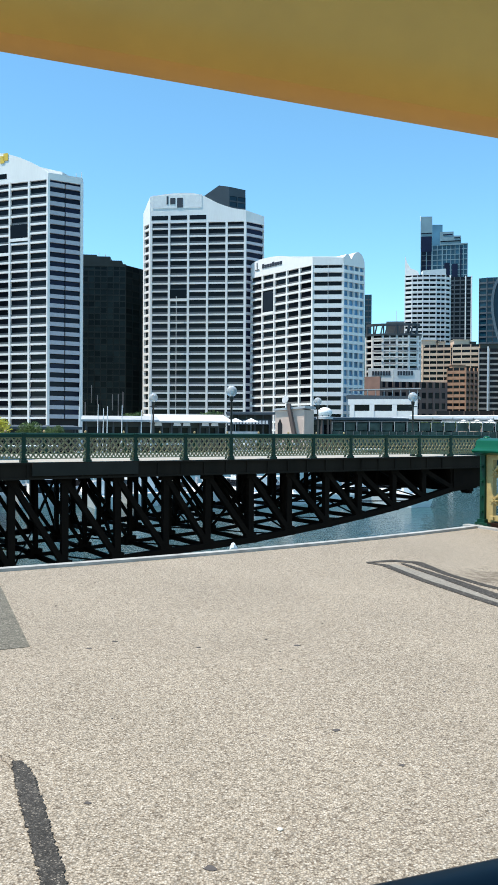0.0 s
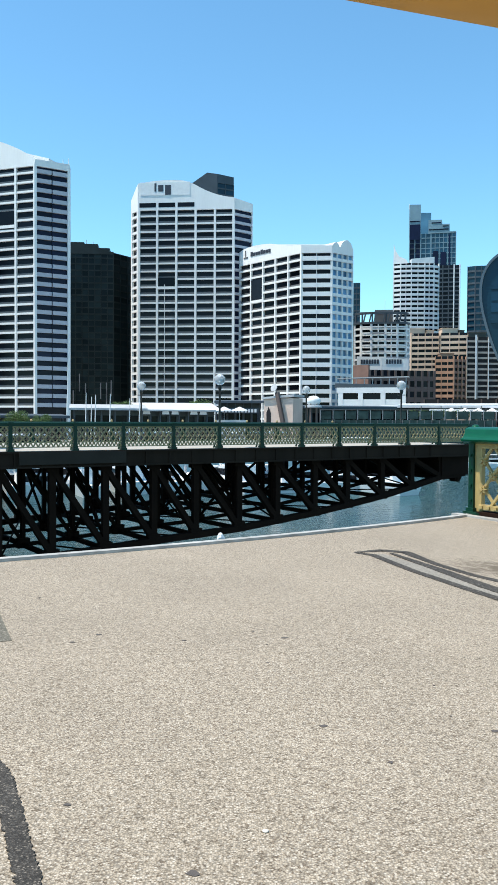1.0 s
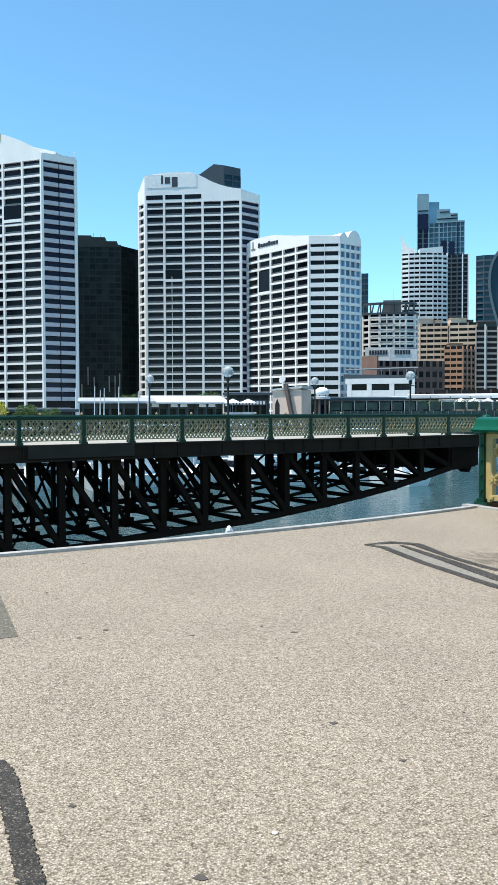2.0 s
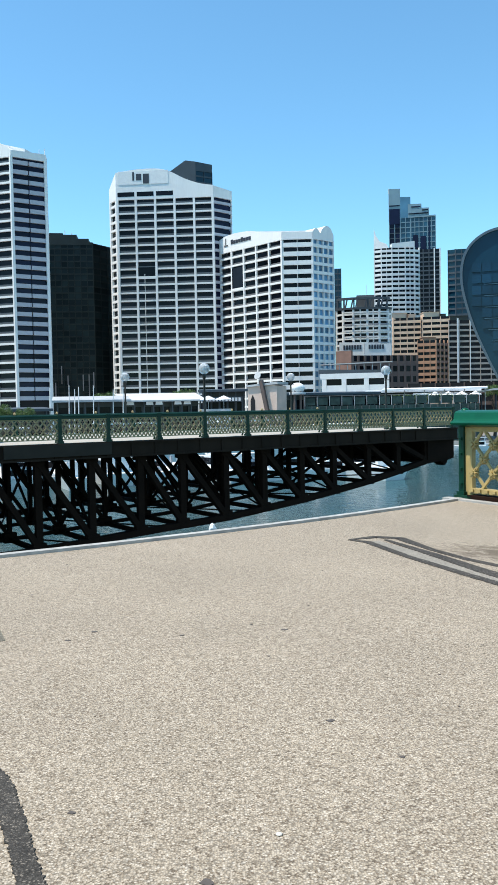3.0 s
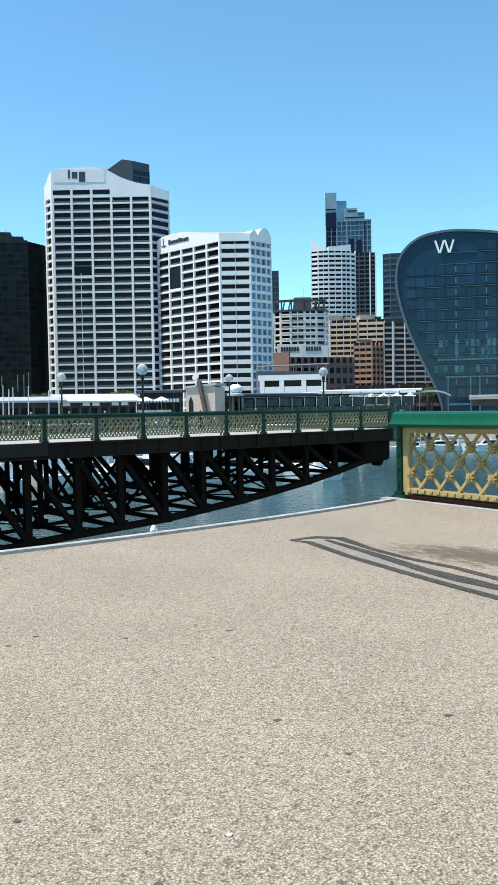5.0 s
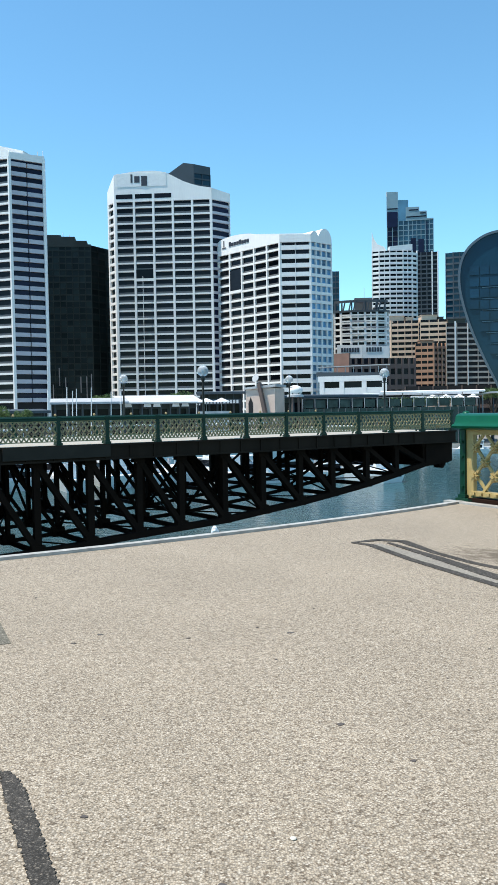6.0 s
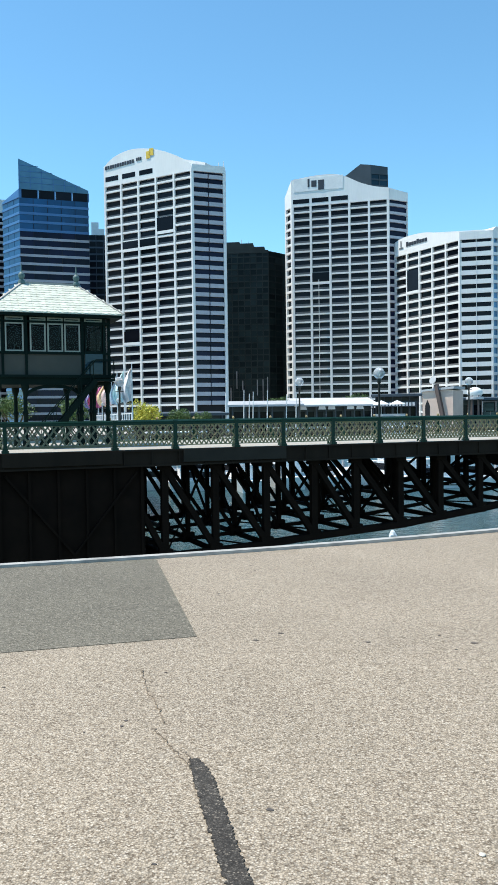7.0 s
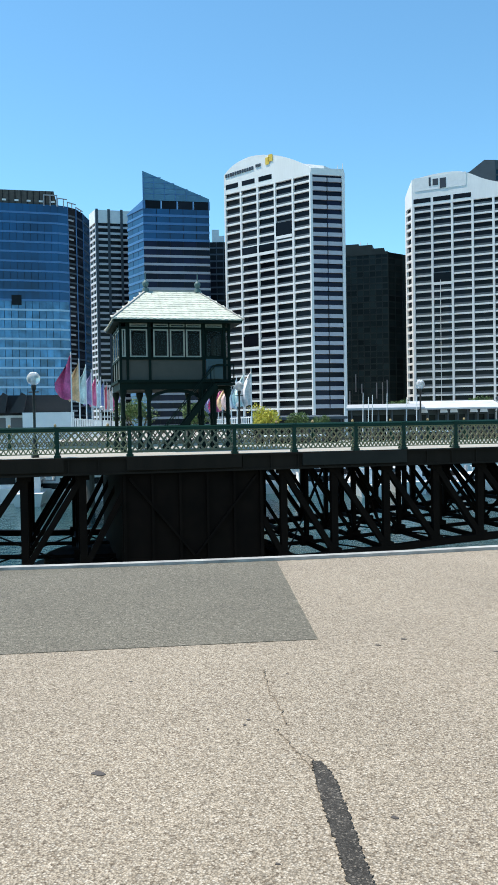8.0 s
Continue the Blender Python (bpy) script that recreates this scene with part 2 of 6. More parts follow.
M_FRAMEPALE = paint("pale_window_frame", (0.36, 0.34, 0.28), 0.5)
M_BLACK = paint("black_iron", (0.012, 0.014, 0.014), 0.45)
M_YELLOW = paint("yellow_bar", (0.50, 0.266, 0.040), 0.5, var=0.10, scale=8, fine=0.04)
M_BARK = paint("bark", (0.10, 0.075, 0.05), 0.9, bump=0.4)
M_LEAF = paint("green_leaf", (0.075, 0.13, 0.028), 0.6, var=0.4, scale=2)
M_LEAFY = paint("yellow_leaf", (0.50, 0.46, 0.05), 0.6, var=0.35, scale=2)
M_TENT = paint("grey_tent_roof", (0.42, 0.43, 0.44), 0.6, var=0.15, scale=0.4)
M_SHORE = paint("shore_paving", (0.22, 0.21, 0.19), 0.85, var=0.2, scale=0.1)
M_QUAY = paint("quay_stone", (0.38, 0.36, 0.32), 0.85, var=0.25, scale=0.6)
M_PIER = paint("dark_pier_stone", (0.09, 0.08, 0.07), 0.9, var=0.3, scale=0.8)

M_GLOBE = paint("frosted_globe", (0.75, 0.78, 0.80), 0.15, var=0, fine=0)
M_GLOBE.node_tree.nodes["Principled BSDF"].inputs["Transmission Weight"].default_value = 0.66
M_GLOBE.node_tree.nodes["Principled BSDF"].inputs["Roughness"].default_value = 0.08
M_GLOBE.node_tree.nodes["Principled BSDF"].inputs["IOR"].default_value = 1.12

M_WATER = paint("harbour_water", (0.020, 0.060, 0.064), 0.12, var=0.35, scale=0.05, spec=0.32, fine=0)
nt = M_WATER.node_tree
wv = nt.nodes.new("ShaderNodeTexNoise")
wv.inputs["Scale"].default_value, wv.inputs["Detail"].default_value = 1.1, 5
wb = nt.nodes.new("ShaderNodeBump")
wb.inputs["Strength"].default_value, wb.inputs["Distance"].default_value = 0.5, 0.16
wg = nt.nodes.new("ShaderNodeNewGeometry")
nt.links.new(wg.outputs["Position"], wv.inputs["Vector"])
nt.links.new(wv.outputs["Fac"], wb.inputs["Height"])
nt.links.new(wb.outputs[0], nt.nodes["Principled BSDF"].inputs["Normal"])

# ---- ground: water, far shore ----
WATER, QUAY = -8.0, -6.3
bm = bmesh.new()
prism(bm, [(-4000, -4000), (4000, -4000), (4000, 4000), (-4000, 4000)], WATER - 1, WATER)
solid("water", bm, M_WATER, "dark teal harbour water with small ripples", "water", kind="structure")
bm = bmesh.new()
prism(bm, [(-400, 70), (-95, 98), (-40, 134), (20, 160), (50, 176), (80, 166), (300, 125), (4000, 400), (4000, 3990), (-3990, 3990), (-3990, 400)], WATER - 0.5, QUAY)
solid("ground", bm, M_SHORE, "paved harbour shore beyond the water", "ground", kind="structure")
bm = bmesh.new()
qp = [(-400, 69.6), (-95, 97.6), (-40, 133.6), (20, 159.6), (50, 175.6), (80, 165.6), (300, 124.6)]
for a, b in zip(qp, qp[1:]):
    beam(bm, (*a, QUAY - 0.75), (*b, QUAY - 0.75), 0.7, 1.7)
solid("quay_wall", bm, M_QUAY, "low stone quay wall at the harbour edge", "quay", kind="structure")

# ---- the fixed bridge deck under the camera ----
PIVOT, REACH = Vector((-18.66, 39.56)), 34.42
AX = Vector((0.46, -0.888)).normalized()        # along the fixed bridge, towards the camera
AN = Vector((AX.y, -AX.x))                      # across it, towards the left rail
POST = Vector((4.01, 13.64))


def arc(radius, a0, a1, n):
    return [(PIVOT.x + radius * math.cos(a0 + (a1 - a0) * i / n), PIVOT.y + radius * math.sin(a0 + (a1 - a0) * i / n)) for i in range(n + 1)]


HALF = 8.05
def deck_edge(side):
    c = PIVOT + AN * side
    return c + AX * math.sqrt(REACH ** 2 - side ** 2)


pr = deck_edge(-HALF - 0.35)
pl = deck_edge(HALF + 0.35)
ang = [math.atan2(p.y - PIVOT.y, p.x - PIVOT.x) for p in (pl, pr)]
rim = arc(REACH, ang[0], ang[1], 60)
back_r, back_l = pr + AX * 60, pl + AX * 60
bm = bmesh.new()
prism(bm, rim + [tuple(back_r), tuple(back_l)], -0.9, 0.0)
pavement = solid("pavement", bm, M_PAVE, "pale beige resin-bound gravel surface of the bridge deck", "pavement", kind="structure")
bm = bmesh.new()
outer, inner = arc(REACH - 0.07, ang[0], ang[1], 60), arc(REACH + 0.05, ang[0], ang[1], 60)
prism(bm, outer + inner[::-1], -0.5, 0.035)
solid("deck_edge_lip", bm, M_LIP, "worn pale metal lip along the curved deck end", "edge strip", kind="structure")


def sheet(name, pts, mat, label, category, top=0.004):
    bm = bmesh.new()
    prism(bm, pts, -0.05, top)
    return solid(name, bm, mat, label, category, kind="structure")


def band(name, line, widths, mat, label, category, top=0.005, wob=0.0, seed=1):
    """A strip of uneven width along a line."""
    rng = random.Random(seed)
    pts = []
    for (a, wa), (b, wb2) in zip(zip(line, widths), zip(line[1:], widths[1:])):
        n = max(2, int((Vector(b) - Vector(a)).length / 0.011))
        for i in range(n):
            k = i / n
            pts.append((a[0] + (b[0] - a[0]) * k, a[1] + (b[1] - a[1]) * k, wa + (wb2 - wa) * k))
    pts.append((*line[-1], widths[-1]))
    left, right = [], []
    for i, (x, y, w) in enumerate(pts):
        a, b = pts[max(i - 1, 0)], pts[min(i + 1, len(pts) - 1)]
        d = Vector((b[0] - a[0], b[1] - a[1])).normalized()
        l, r = w / 2 + rng.uniform(-wob, wob), w / 2 + rng.uniform(-wob, wob)
        left.append((x - d.y * l, y + d.x * l))
        right.append((x + d.y * r, y - d.x * r))
    bm = bmesh.new()
    lo = [[bm.verts.new((x, y, z)) for x, y in s] for s in (left, right) for z in (top,)]
    lw = [[bm.verts.new((x, y, -0.03)) for x, y in s] for s in (left, right)]
    for i in range(len(pts) - 1):
        bm.faces.new((lo[0][i], lo[1][i], lo[1][i + 1], lo[0][i + 1]))
        bm.faces.new((lo[0][i], lo[0][i + 1], lw[0][i + 1], lw[0][i]))
        bm.faces.new((lo[1][i], lo[1][i + 1], lw[1][i + 1], lw[1][i]))
    return solid(name, bm, mat, label, category, kind="structure")


# grey patch at the deck end, bounded by the curved lip
pa, pb = Vector((-2.76, 9.02)), Vector((-1.53, 5.94))
pc = pb + (Vector((-3.51, 5.01)) - pb) * 3.2
sa = math.atan2(pa.y - PIVOT.y, pa.x - PIVOT.x)
sheet("asphalt_patch", [p for p in arc(REACH + 0.045, sa - 0.19, sa, 30)] + [tuple(pb), tuple(pc)], M_ASPHALT, "dark grey asphalt repair patch in the deck", "patch")
band("tar_seam", [(-1.05, 3.92), (-0.98, 3.78), (-0.82, 3.38), (-0.66, 2.98), (-0.42, 2.3), (-0.15, 1.5)], [0.04, 0.085, 0.09, 0.085, 0.085, 0.085], M_TAR, "black bitumen seam filler across the pavement", "seam", wob=0.008)
rgc = random.Random(14)
cracks = (((-1.68, 5.14), (-1.647, 5.056), (-1.56, 4.84), (-1.469, 4.656), (-1.38, 4.5), (-1.307, 4.325)),
          ((-1.33, 4.24), (-1.301, 4.193), (-1.194, 4.056), (-1.11, 3.92), (-1.05, 3.84)),
          ((-1.10, 3.99), (-1.085, 3.953), (-1.05, 3.85)))
for c, line in enumerate(cracks):
    way, zig = [Vector(p) for p in line], []
    for a, b in zip(way, way[1:]):
        for k in range(5):
            zig.append(tuple(a.lerp(b, k / 5) + Vector((rgc.uniform(-0.012, 0.012), rgc.uniform(-0.012, 0.012)))))
    band("pavement_crack", zig + [tuple(way[-1])], [rgc.uniform(0.0015, 0.0048) for _ in zig] + [0.004], M_CRACK, "thin jagged crack in the pavement", "crack", wob=0.0012, seed=4 + c)
band("tar_line", [(1.45, 9.80), (1.78, 9.95), (2.05, 9.82), (2.22, 9.02), (2.43, 8.42), (2.72, 7.86), (2.96, 7.17), (3.3, 6.3)], [0.05, 0.14, 0.14, 0.09, 0.09, 0.10, 0.11, 0.11], M_TAR, "black bitumen line round a trench repair", "seam", wob=0.005, seed=5)
band("tar_line", [(1.45, 9.78), (1.63, 9.60), (1.87, 8.65), (2.19, 7.71), (2.46, 6.98), (2.70, 6.40), (3.0, 5.6)], [0.05, 0.10, 0.09, 0.10, 0.10, 0.10, 0.10], M_TAR, "black bitumen line round a trench repair", "seam", top=0.007, wob=0.005, seed=6)
band("tar_line", [(1.86, 9.72), (2.16, 8.70), (2.40, 7.80), (2.58, 7.35), (2.81, 6.84), (3.1, 6.1)], [0.05, 0.12, 0.15, 0.20, 0.13, 0.12], M_TAR, "broad black bitumen line inside a trench repair", "seam", top=0.009, wob=0.006, seed=7)

# gum spots and pebbles
rng = random.Random(11)
spots = [(0.49, 4.34, 0.022), (0.387, 6.02, 0.026), (-0.635, 3.5, 0.016), (-0.323, 5.95, 0.018), (1.345, 4.27, 0.022), (-1.95, 3.53, 0.034), (-0.1, 3.0, 0.024), (-0.95, 6.1, 0.022), (-1.1, 5.9, 0.02), (0.75, 3.9, 0.014)]
spots += [(rng.uniform(-3, 4), rng.uniform(2.6, 9), rng.uniform(0.005, 0.011)) for _ in range(46)]
bm = bmesh.new()
for x, y, r in spots:
    k = rng.uniform(0, 6)
    r *= 0.75
    prism(bm, [(x + r * (1 + 0.3 * math.sin(3 * a + k)) * 1.25 * math.cos(a), y + r * (1 + 0.25 * math.sin(2 * a + k)) * math.sin(a)) for a in [i * math.tau / 11 for i in range(11)]], -0.01, 0.003)
solid("gum_spots", bm, M_MARK, "dark flattened gum spots scattered on the pavement", "gum spots", kind="stuff")
bm = bmesh.new()
ball(bm, (0.158, 3.281, 0.004), 0.013, 0.35, 8)
solid("pebble", bm, M_PEBBLE, "small white pebble lying on the pavement", "pebble", smooth=True)
bm = bmesh.new()
rgw = random.Random(8)
ball(bm, (0, 0, 0), 0.045, 1.3, 9)
for v in bm.verts:
    v.co *= rgw.uniform(0.75, 1.15)
    v.co.x += 0.35 * max(0.0, -v.co.z) * (1 if v.co.x > 0 else -1)
    v.co += Vector((-0.16, 10.70, 0.05))
solid("paper_scrap", bm, M_WHITE, "crumpled scrap of white paper at the deck edge", "paper")
M_FILL = aggregate("grey_trench_fill", [(0, (0.19, 0.165, 0.13)), (0.2, (0.25, 0.222, 0.182)), (0.6, (0.285, 0.255, 0.21)), (0.9, (0.33, 0.30, 0.25))], 120, bump=0.3)
band("trench_fill", [(1.70, 9.66), (1.98, 8.72), (2.29, 7.77), (2.52, 7.15), (2.76, 6.62), (3.05, 5.85)], [0.16, 0.26, 0.26, 0.22, 0.2, 0.2], M_FILL, "greyish filled trench between bitumen lines", "trench", top=0.003, wob=0.004, seed=9)

# ---- towers across the harbour ----
def face_frame(a, b, base):
    """Local frame of a facade seen from outside: x from a to b, y inwards, z up, from the thing's base."""
    d = Vector((b[0] - a[0], b[1] - a[1], 0))
    x = d.normalized()
    y = Vector((-x.y, x.x, 0))
    m = Matrix((x, y, Vector((0, 0, 1)))).transposed().to_4x4()
    m.translation = Vector((a[0], a[1], 0)) - Vector((base[0], base[1], 0))
    return m, d.length


def pane_mesh(w, h, split, glass, panel, gap=0.06):
    """One window: glass above, and a spandrel panel in its lowest part."""
    bm = bmesh.new()
    box(bm, (gap, 0, h * split), (w - gap, 0.12, h))
    if split:
        n = len(bm.faces)
        box(bm, (0.0, -0.25, 0), (w, 0.12, h * split))
        bm.faces.ensure_lookup_table()
        for f in bm.faces[n:]:
            f.material_index = 1
    return as_mesh("window", bm, (glass, panel))


def tower(name, label, front, z0, z1, floor, bays, wall, glass, panel=None, deep=30.0, slab=0.3, split=0.0, pier=0.5, recess=0.5, proud=0.12, base=QUAY, top=None, body=None, skip=(), group="", low=None, per_face=(), gap=0.06, skins={}):
    """A block on a broken front line (left to right), with windows, floor bands and piers of its own on each face."""
    cx, cy = sum(p[0] for p in front) / len(front), sum(p[1] for p in front) / len(front)
    away = Vector((cx, cy)).normalized()
    org = (cx, cy, base)
    tw = thing(name, label, "building", org, group)
    back = [(front[-1][0] + away.x * deep, front[-1][1] + away.y * deep), (front[0][0] + away.x * deep, front[0][1] + away.y * deep)]
    ring = list(front) + back
    gx, gy = sum(p[0] for p in ring) / len(ring), sum(p[1] for p in ring) / len(ring)
    inner = []
    for x, y in ring:
        v = Vector((x - gx, y - gy))
        v *= max(0.2, 1 - (recess + 0.35) * 1.25 / v.length)
        inner.append((gx + v.x - cx, gy + v.y - cy))
    bm = bmesh.new()
    prism(bm, inner, 0, (top or z1) - base - 0.05)
    part("wall", bm, body or M_CORE, tw)
    count = int(round((z1 - z0) / floor))
    for k, ((a, b), nb) in enumerate(zip(zip(front, front[1:]), bays)):
        m, length = face_frame(a, b, org)
        sl, pr2, sp2 = per_face[k] if k < len(per_face) and per_face[k] else (slab, pier, split)
        step = length / nb
        fwall, fglass = skins.get(k, (wall, glass))
        wm = pane_mesh(step - pr2, floor * (1 - sl), sp2, fglass, panel or fwall, gap)
        bm = bmesh.new()
        if k in skins:      # separate spandrel panels bay by bay, set between plain edges
            for i in range(nb):
                box(bm, (i * step + 0.25, 0.1, floor * sl * 0.12), ((i + 1) * step - 0.25, recess + 0.3, floor * sl))
        else:
            box(bm, (0, 0, 0), (length, recess + 0.3, floor * sl))
        sm = as_mesh("floor_band", bm, fwall)
        wm_low, sm_low, z_low = wm, sm, -99
        if low and k in low[3]:
            z_low = low[0]
            wm_low = pane_mesh(step - pr2, floor * (1 - sl), sp2, low[2], panel or wall)
            bm = bmesh.new()
            box(bm, (0, 0, 0), (length, recess + 0.3, floor * sl))
            sm_low = as_mesh("floor_band", bm, low[1])
        if pr2 > 0.15:
            bm = bmesh.new()
            box(bm, (-pr2 / 2, -proud, 0), (pr2 / 2, recess + 0.25, z1 - base))
            pm = as_mesh("pier", bm, wall)
            for i in range(nb + 1):
                part("pier", pm, None, tw, m=m @ Matrix.Translation((min(max(i * step, pr2 / 2 - 0.02), length - pr2 / 2 + 0.02), 0, 0)))
        for j in range(count):
            z = z1 - base - (j + 1) * floor
            lower = z + base < z_low
            part("floor_band", sm_low if lower else sm, None, tw, m=m @ Matrix.Translation((0, 0, z)))
            for i in range(nb):
                if (k, i, j) in skip:
                    continue
                part("window", wm_low if lower else wm, None, tw, m=m @ Matrix.Translation((i * step + pr2 / 2, recess, z + floor * sl)))
    return tw, org


def parapet(tw, org, a, b, outline, mat, deep=0.6, name="parapet", label="", y0=-0.1):
    """A plate standing over a facade: outline in metres along the face and in world height."""
    m, _ = face_frame(a, b, org)
    bm = bmesh.new()
    upright(bm, [(x, z - org[2]) for x, z in outline], y0, y0 + deep)
    return part(name, bm, mat, tw, label, m)


def bars(tw, org, a, b, rects, mat, label, name="sign", y0=-0.35):
    m, _ = face_frame(a, b, org)
    for x0, x1, za, zb in rects:
        bm = bmesh.new()
        box(bm, (x0, y0, za - org[2]), (x1, y0 + 0.2, zb - org[2]))
        part(name, bm, mat, tw, label, m)


def curve_line(p, n=8):
    """A smooth line through the given points."""
    out = []
    for i in range(len(p) - 1):
        p0, p1, p2, p3 = p[max(i - 1, 0)], p[i], p[i + 1], p[min(i + 2, len(p) - 1)]
        for j in range(n):
            t = j / n
            out.append(tuple(0.5 * (2 * p1[k] + (p2[k] - p0[k]) * t + (2 * p0[k] - 5 * p1[k] + 4 * p2[k] - p3[k]) * t * t + (3 * p1[k] - p0[k] - 3 * p2[k] + p3[k]) * t ** 3) for k in (0, 1)))
    return out + [tuple(p[-1])]


M_LILAC = paint("grey_lilac_panel", (0.46, 0.455, 0.50), 0.6, var=0.08, scale=0.2, fine=0)
M_NAVY = paint("navy_window_glass", (0.008, 0.010, 0.030), 0.15, var=0.3, scale=0.15, fine=0, rand=0.5, spec=0.15)
M_SIGN = paint("dark_sign", (0.03, 0.035, 0.05), 0.5, var=0, fine=0)
M_BAND = paint("pale_grey_band", (0.36, 0.36, 0.38), 0.6, var=0.1, scale=0.2, fine=0)
M_GOLD = paint("gold_sign", (0.75, 0.50, 0.06), 0.5, var=0, fine=0)

# three white towers with chamfered corners
cba = [(-125.5, 346.4), (-81.5, 330.5), (-69.4, 337.8), (-70.2, 343.9)]
# side faces 1 and 2: white bands made lilac-grey, their shade put into colour
tw, org = tower("office_tower", "tall white precast office tower with dark windows and an arched roofline", cba, 6.5, 104.5, 3.77, (5, 2, 1), M_TOWER, M_GLASSDK, M_GREYPANEL, deep=38, slab=0.21, split=0.3, pier=0.85, recess=0.9, top=104.5, per_face=(None, (0.5, 0.12, 0.0), (0.34, 0.12, 0.0)), skins={1: (M_LILAC, M_NAVY), 2: (M_LILAC, M_NAVY)}, group="white office towers")
parapet(tw, org, cba[2], cba[3], [(-0.1, QUAY), (5.8, QUAY), (5.8, 106.4), (-0.1, 106.4)], M_TOWER, 0.6, "end_wall", y0=-0.2)
for x in (0.1, 14.0):
    parapet(tw, org, cba[1], cba[2], [(x - 0.5, QUAY), (x + 0.5, QUAY), (x + 0.5, 104.4), (x - 0.5, 104.4)], M_TOWER, 1.6, "corner_pier", y0=-0.15)
bars(tw, org, cba[0], cba[1], [(1.0 + i * 9.3, 8.1 + i * 9.3, 105.7, 107.8) for i in range(3)], M_GLASSDK, "dark louvred opening", "louvre", y0=-0.16)
TERRACES = [(tw, org, cba[0], cba[1], 9.36, 3.77, ((3, 80.8, 86.4), (1, 75.2, 78.4), (2, 75.2, 78.4), (1, 34.6, 39.4)))]
parapet(tw, org, cba[0], cba[1], [(0, 103.6), (46.8, 103.6), (46.8, 106.0)] + curve_line([(46.0, 107.0), (38, 111.5), (28, 115.5), (16, 117.6), (6, 116.0), (0, 112.4)]), M_TOWER, 9.0, "parapet")
parapet(tw, org, cba[1], cba[2], [(0, 103.6), (14.3, 103.6), (14.3, 106.5), (0, 106.2)], M_TOWER, 1.2, "parapet")
parapet(tw, org, (-112.0, 352.0), (-72.0, 338.0), [(0, 104), (36, 104), (36, 109.5), (24, 113.0), (0, 116.4)], M_WHITE, 10.0, "roof_plant", "white plant room on the roof")
bars(tw, org, cba[0], cba[1], [(1.0 + i * 1.35, 2.0 + i * 1.35, 111.0 + i * 0.06, 112.5 + i * 0.06) for i in range(12)] + [(18.2 + i, 18.9 + i, 112.2, 113.5) for i in range(3)], M_SIGN, "dark stroke of a sign", "sign_stroke")
bars(tw, org, cba[0], cba[1], [(23.6, 25.6, 112.2, 115.2), (25.2, 27.4, 113.2, 116.2)], M_GOLD, "golden square emblem")

iag = [(-51.5, 396.5), (-47.5, 390.3), (-1.6, 385.1), (7.1, 392.1)]
# side face 2 takes the lilac-grey bands, its shade put into colour
tw, org = tower("office_tower", "tall white precast office tower with dark windows and a sloping crown", iag, 4.8, 101.9, 3.735, (1, 5, 1), M_TOWER, M_GLASSDK, M_GREYPANEL, deep=40, slab=0.2, split=0.34, pier=1.0, recess=0.9, per_face=((0.3, 1.2, 0), None, (0.38, 0.3, 0.0)), skins={2: (M_LILAC, M_NAVY)}, group="white office towers")
TERRACES.append((tw, org, iag[1], iag[2], 9.24, 3.735, ((1, 65.2, 69.4),)))
parapet(tw, org, iag[1], iag[2], [(0, 101.2), (46.2, 101.2), (46.2, 106.4)] + curve_line([(46.0, 106.6), (40, 107.6), (33, 110.0), (26, 113.6), (20, 115.2), (10, 115.2), (0, 114.0)]), M_TOWER, 10.0)
parapet(tw, org, iag[2], iag[3], [(0, 101.2), (11.2, 101.2), (11.2, 105.4), (0, 106.4)], M_TOWER, 4.0)
parapet(tw, org, iag[0], iag[1], [(0, 101.2), (7.4, 101.2), (7.4, 113.8), (5, 112), (0, 107.5)], M_TOWER, 3.0)
for i in range(3):
    bars(tw, org, iag[1], iag[2], [(0.7 + i * 9.23, 8.7 + i * 9.23, 102.6, 104.7)], M_GLASSDK, "dark louvred opening", "louvre", y0=-0.16)
bars(tw, org, iag[1], iag[2], [(8.0, 8.9, 110.0, 113.9), (9.8, 12.3, 110.0, 113.0), (13.1, 15.9, 108.4, 113.0)], M_SIGN, "dark block of a sign", "sign_block")
bars(tw, org, iag[1], iag[2], [(1.2, 25.0, 108.2, 114.4)], M_WHITE, "pale sign board", "sign_board", y0=-0.25)

rab = [(0.8, 388.1), (27.8, 356.1), (41.2, 354.8), (51.4, 362.5)]
tw, org = tower("office_tower", "white precast office tower with blue glass end and rounded gable", rab, 2.0, 75.4, 3.86, (5, 2, 4), M_TOWER, M_GLASSDK, M_GREYPANEL, deep=34, slab=0.22, split=0.28, pier=0.75, recess=0.9, per_face=(None, (0.5, 0.2, 0.0), (0.34, 0.35, 0.0)), low=(200, M_TOWER, M_GLASSLT, (2,)), group="white office towers")
TERRACES.append((tw, org, rab[0], rab[1], 8.37, 3.86, ((1, 57.6, 67.0),)))
parapet(tw, org, rab[0], rab[1], [(0, 74.8), (41.9, 74.8), (41.9, 78.3)] + curve_line([(41.6, 78.4), (32, 79.6), (22, 82.0), (12, 82.8), (4, 82.4), (0, 81.2)]), M_TOWER, 6.0)
parapet(tw, org, rab[1], rab[2], [(0, 74.8), (13.4, 74.8), (13.4, 78.0), (0, 78.2)], M_TOWER, 5.0)
parapet(tw, org, (18.0, 378.0), (44.0, 364.0), [(0, 75), (29, 75), (29, 80.4), (0, 83.2)], M_WHITE, 10, "roof_plant", "white flat roof block")
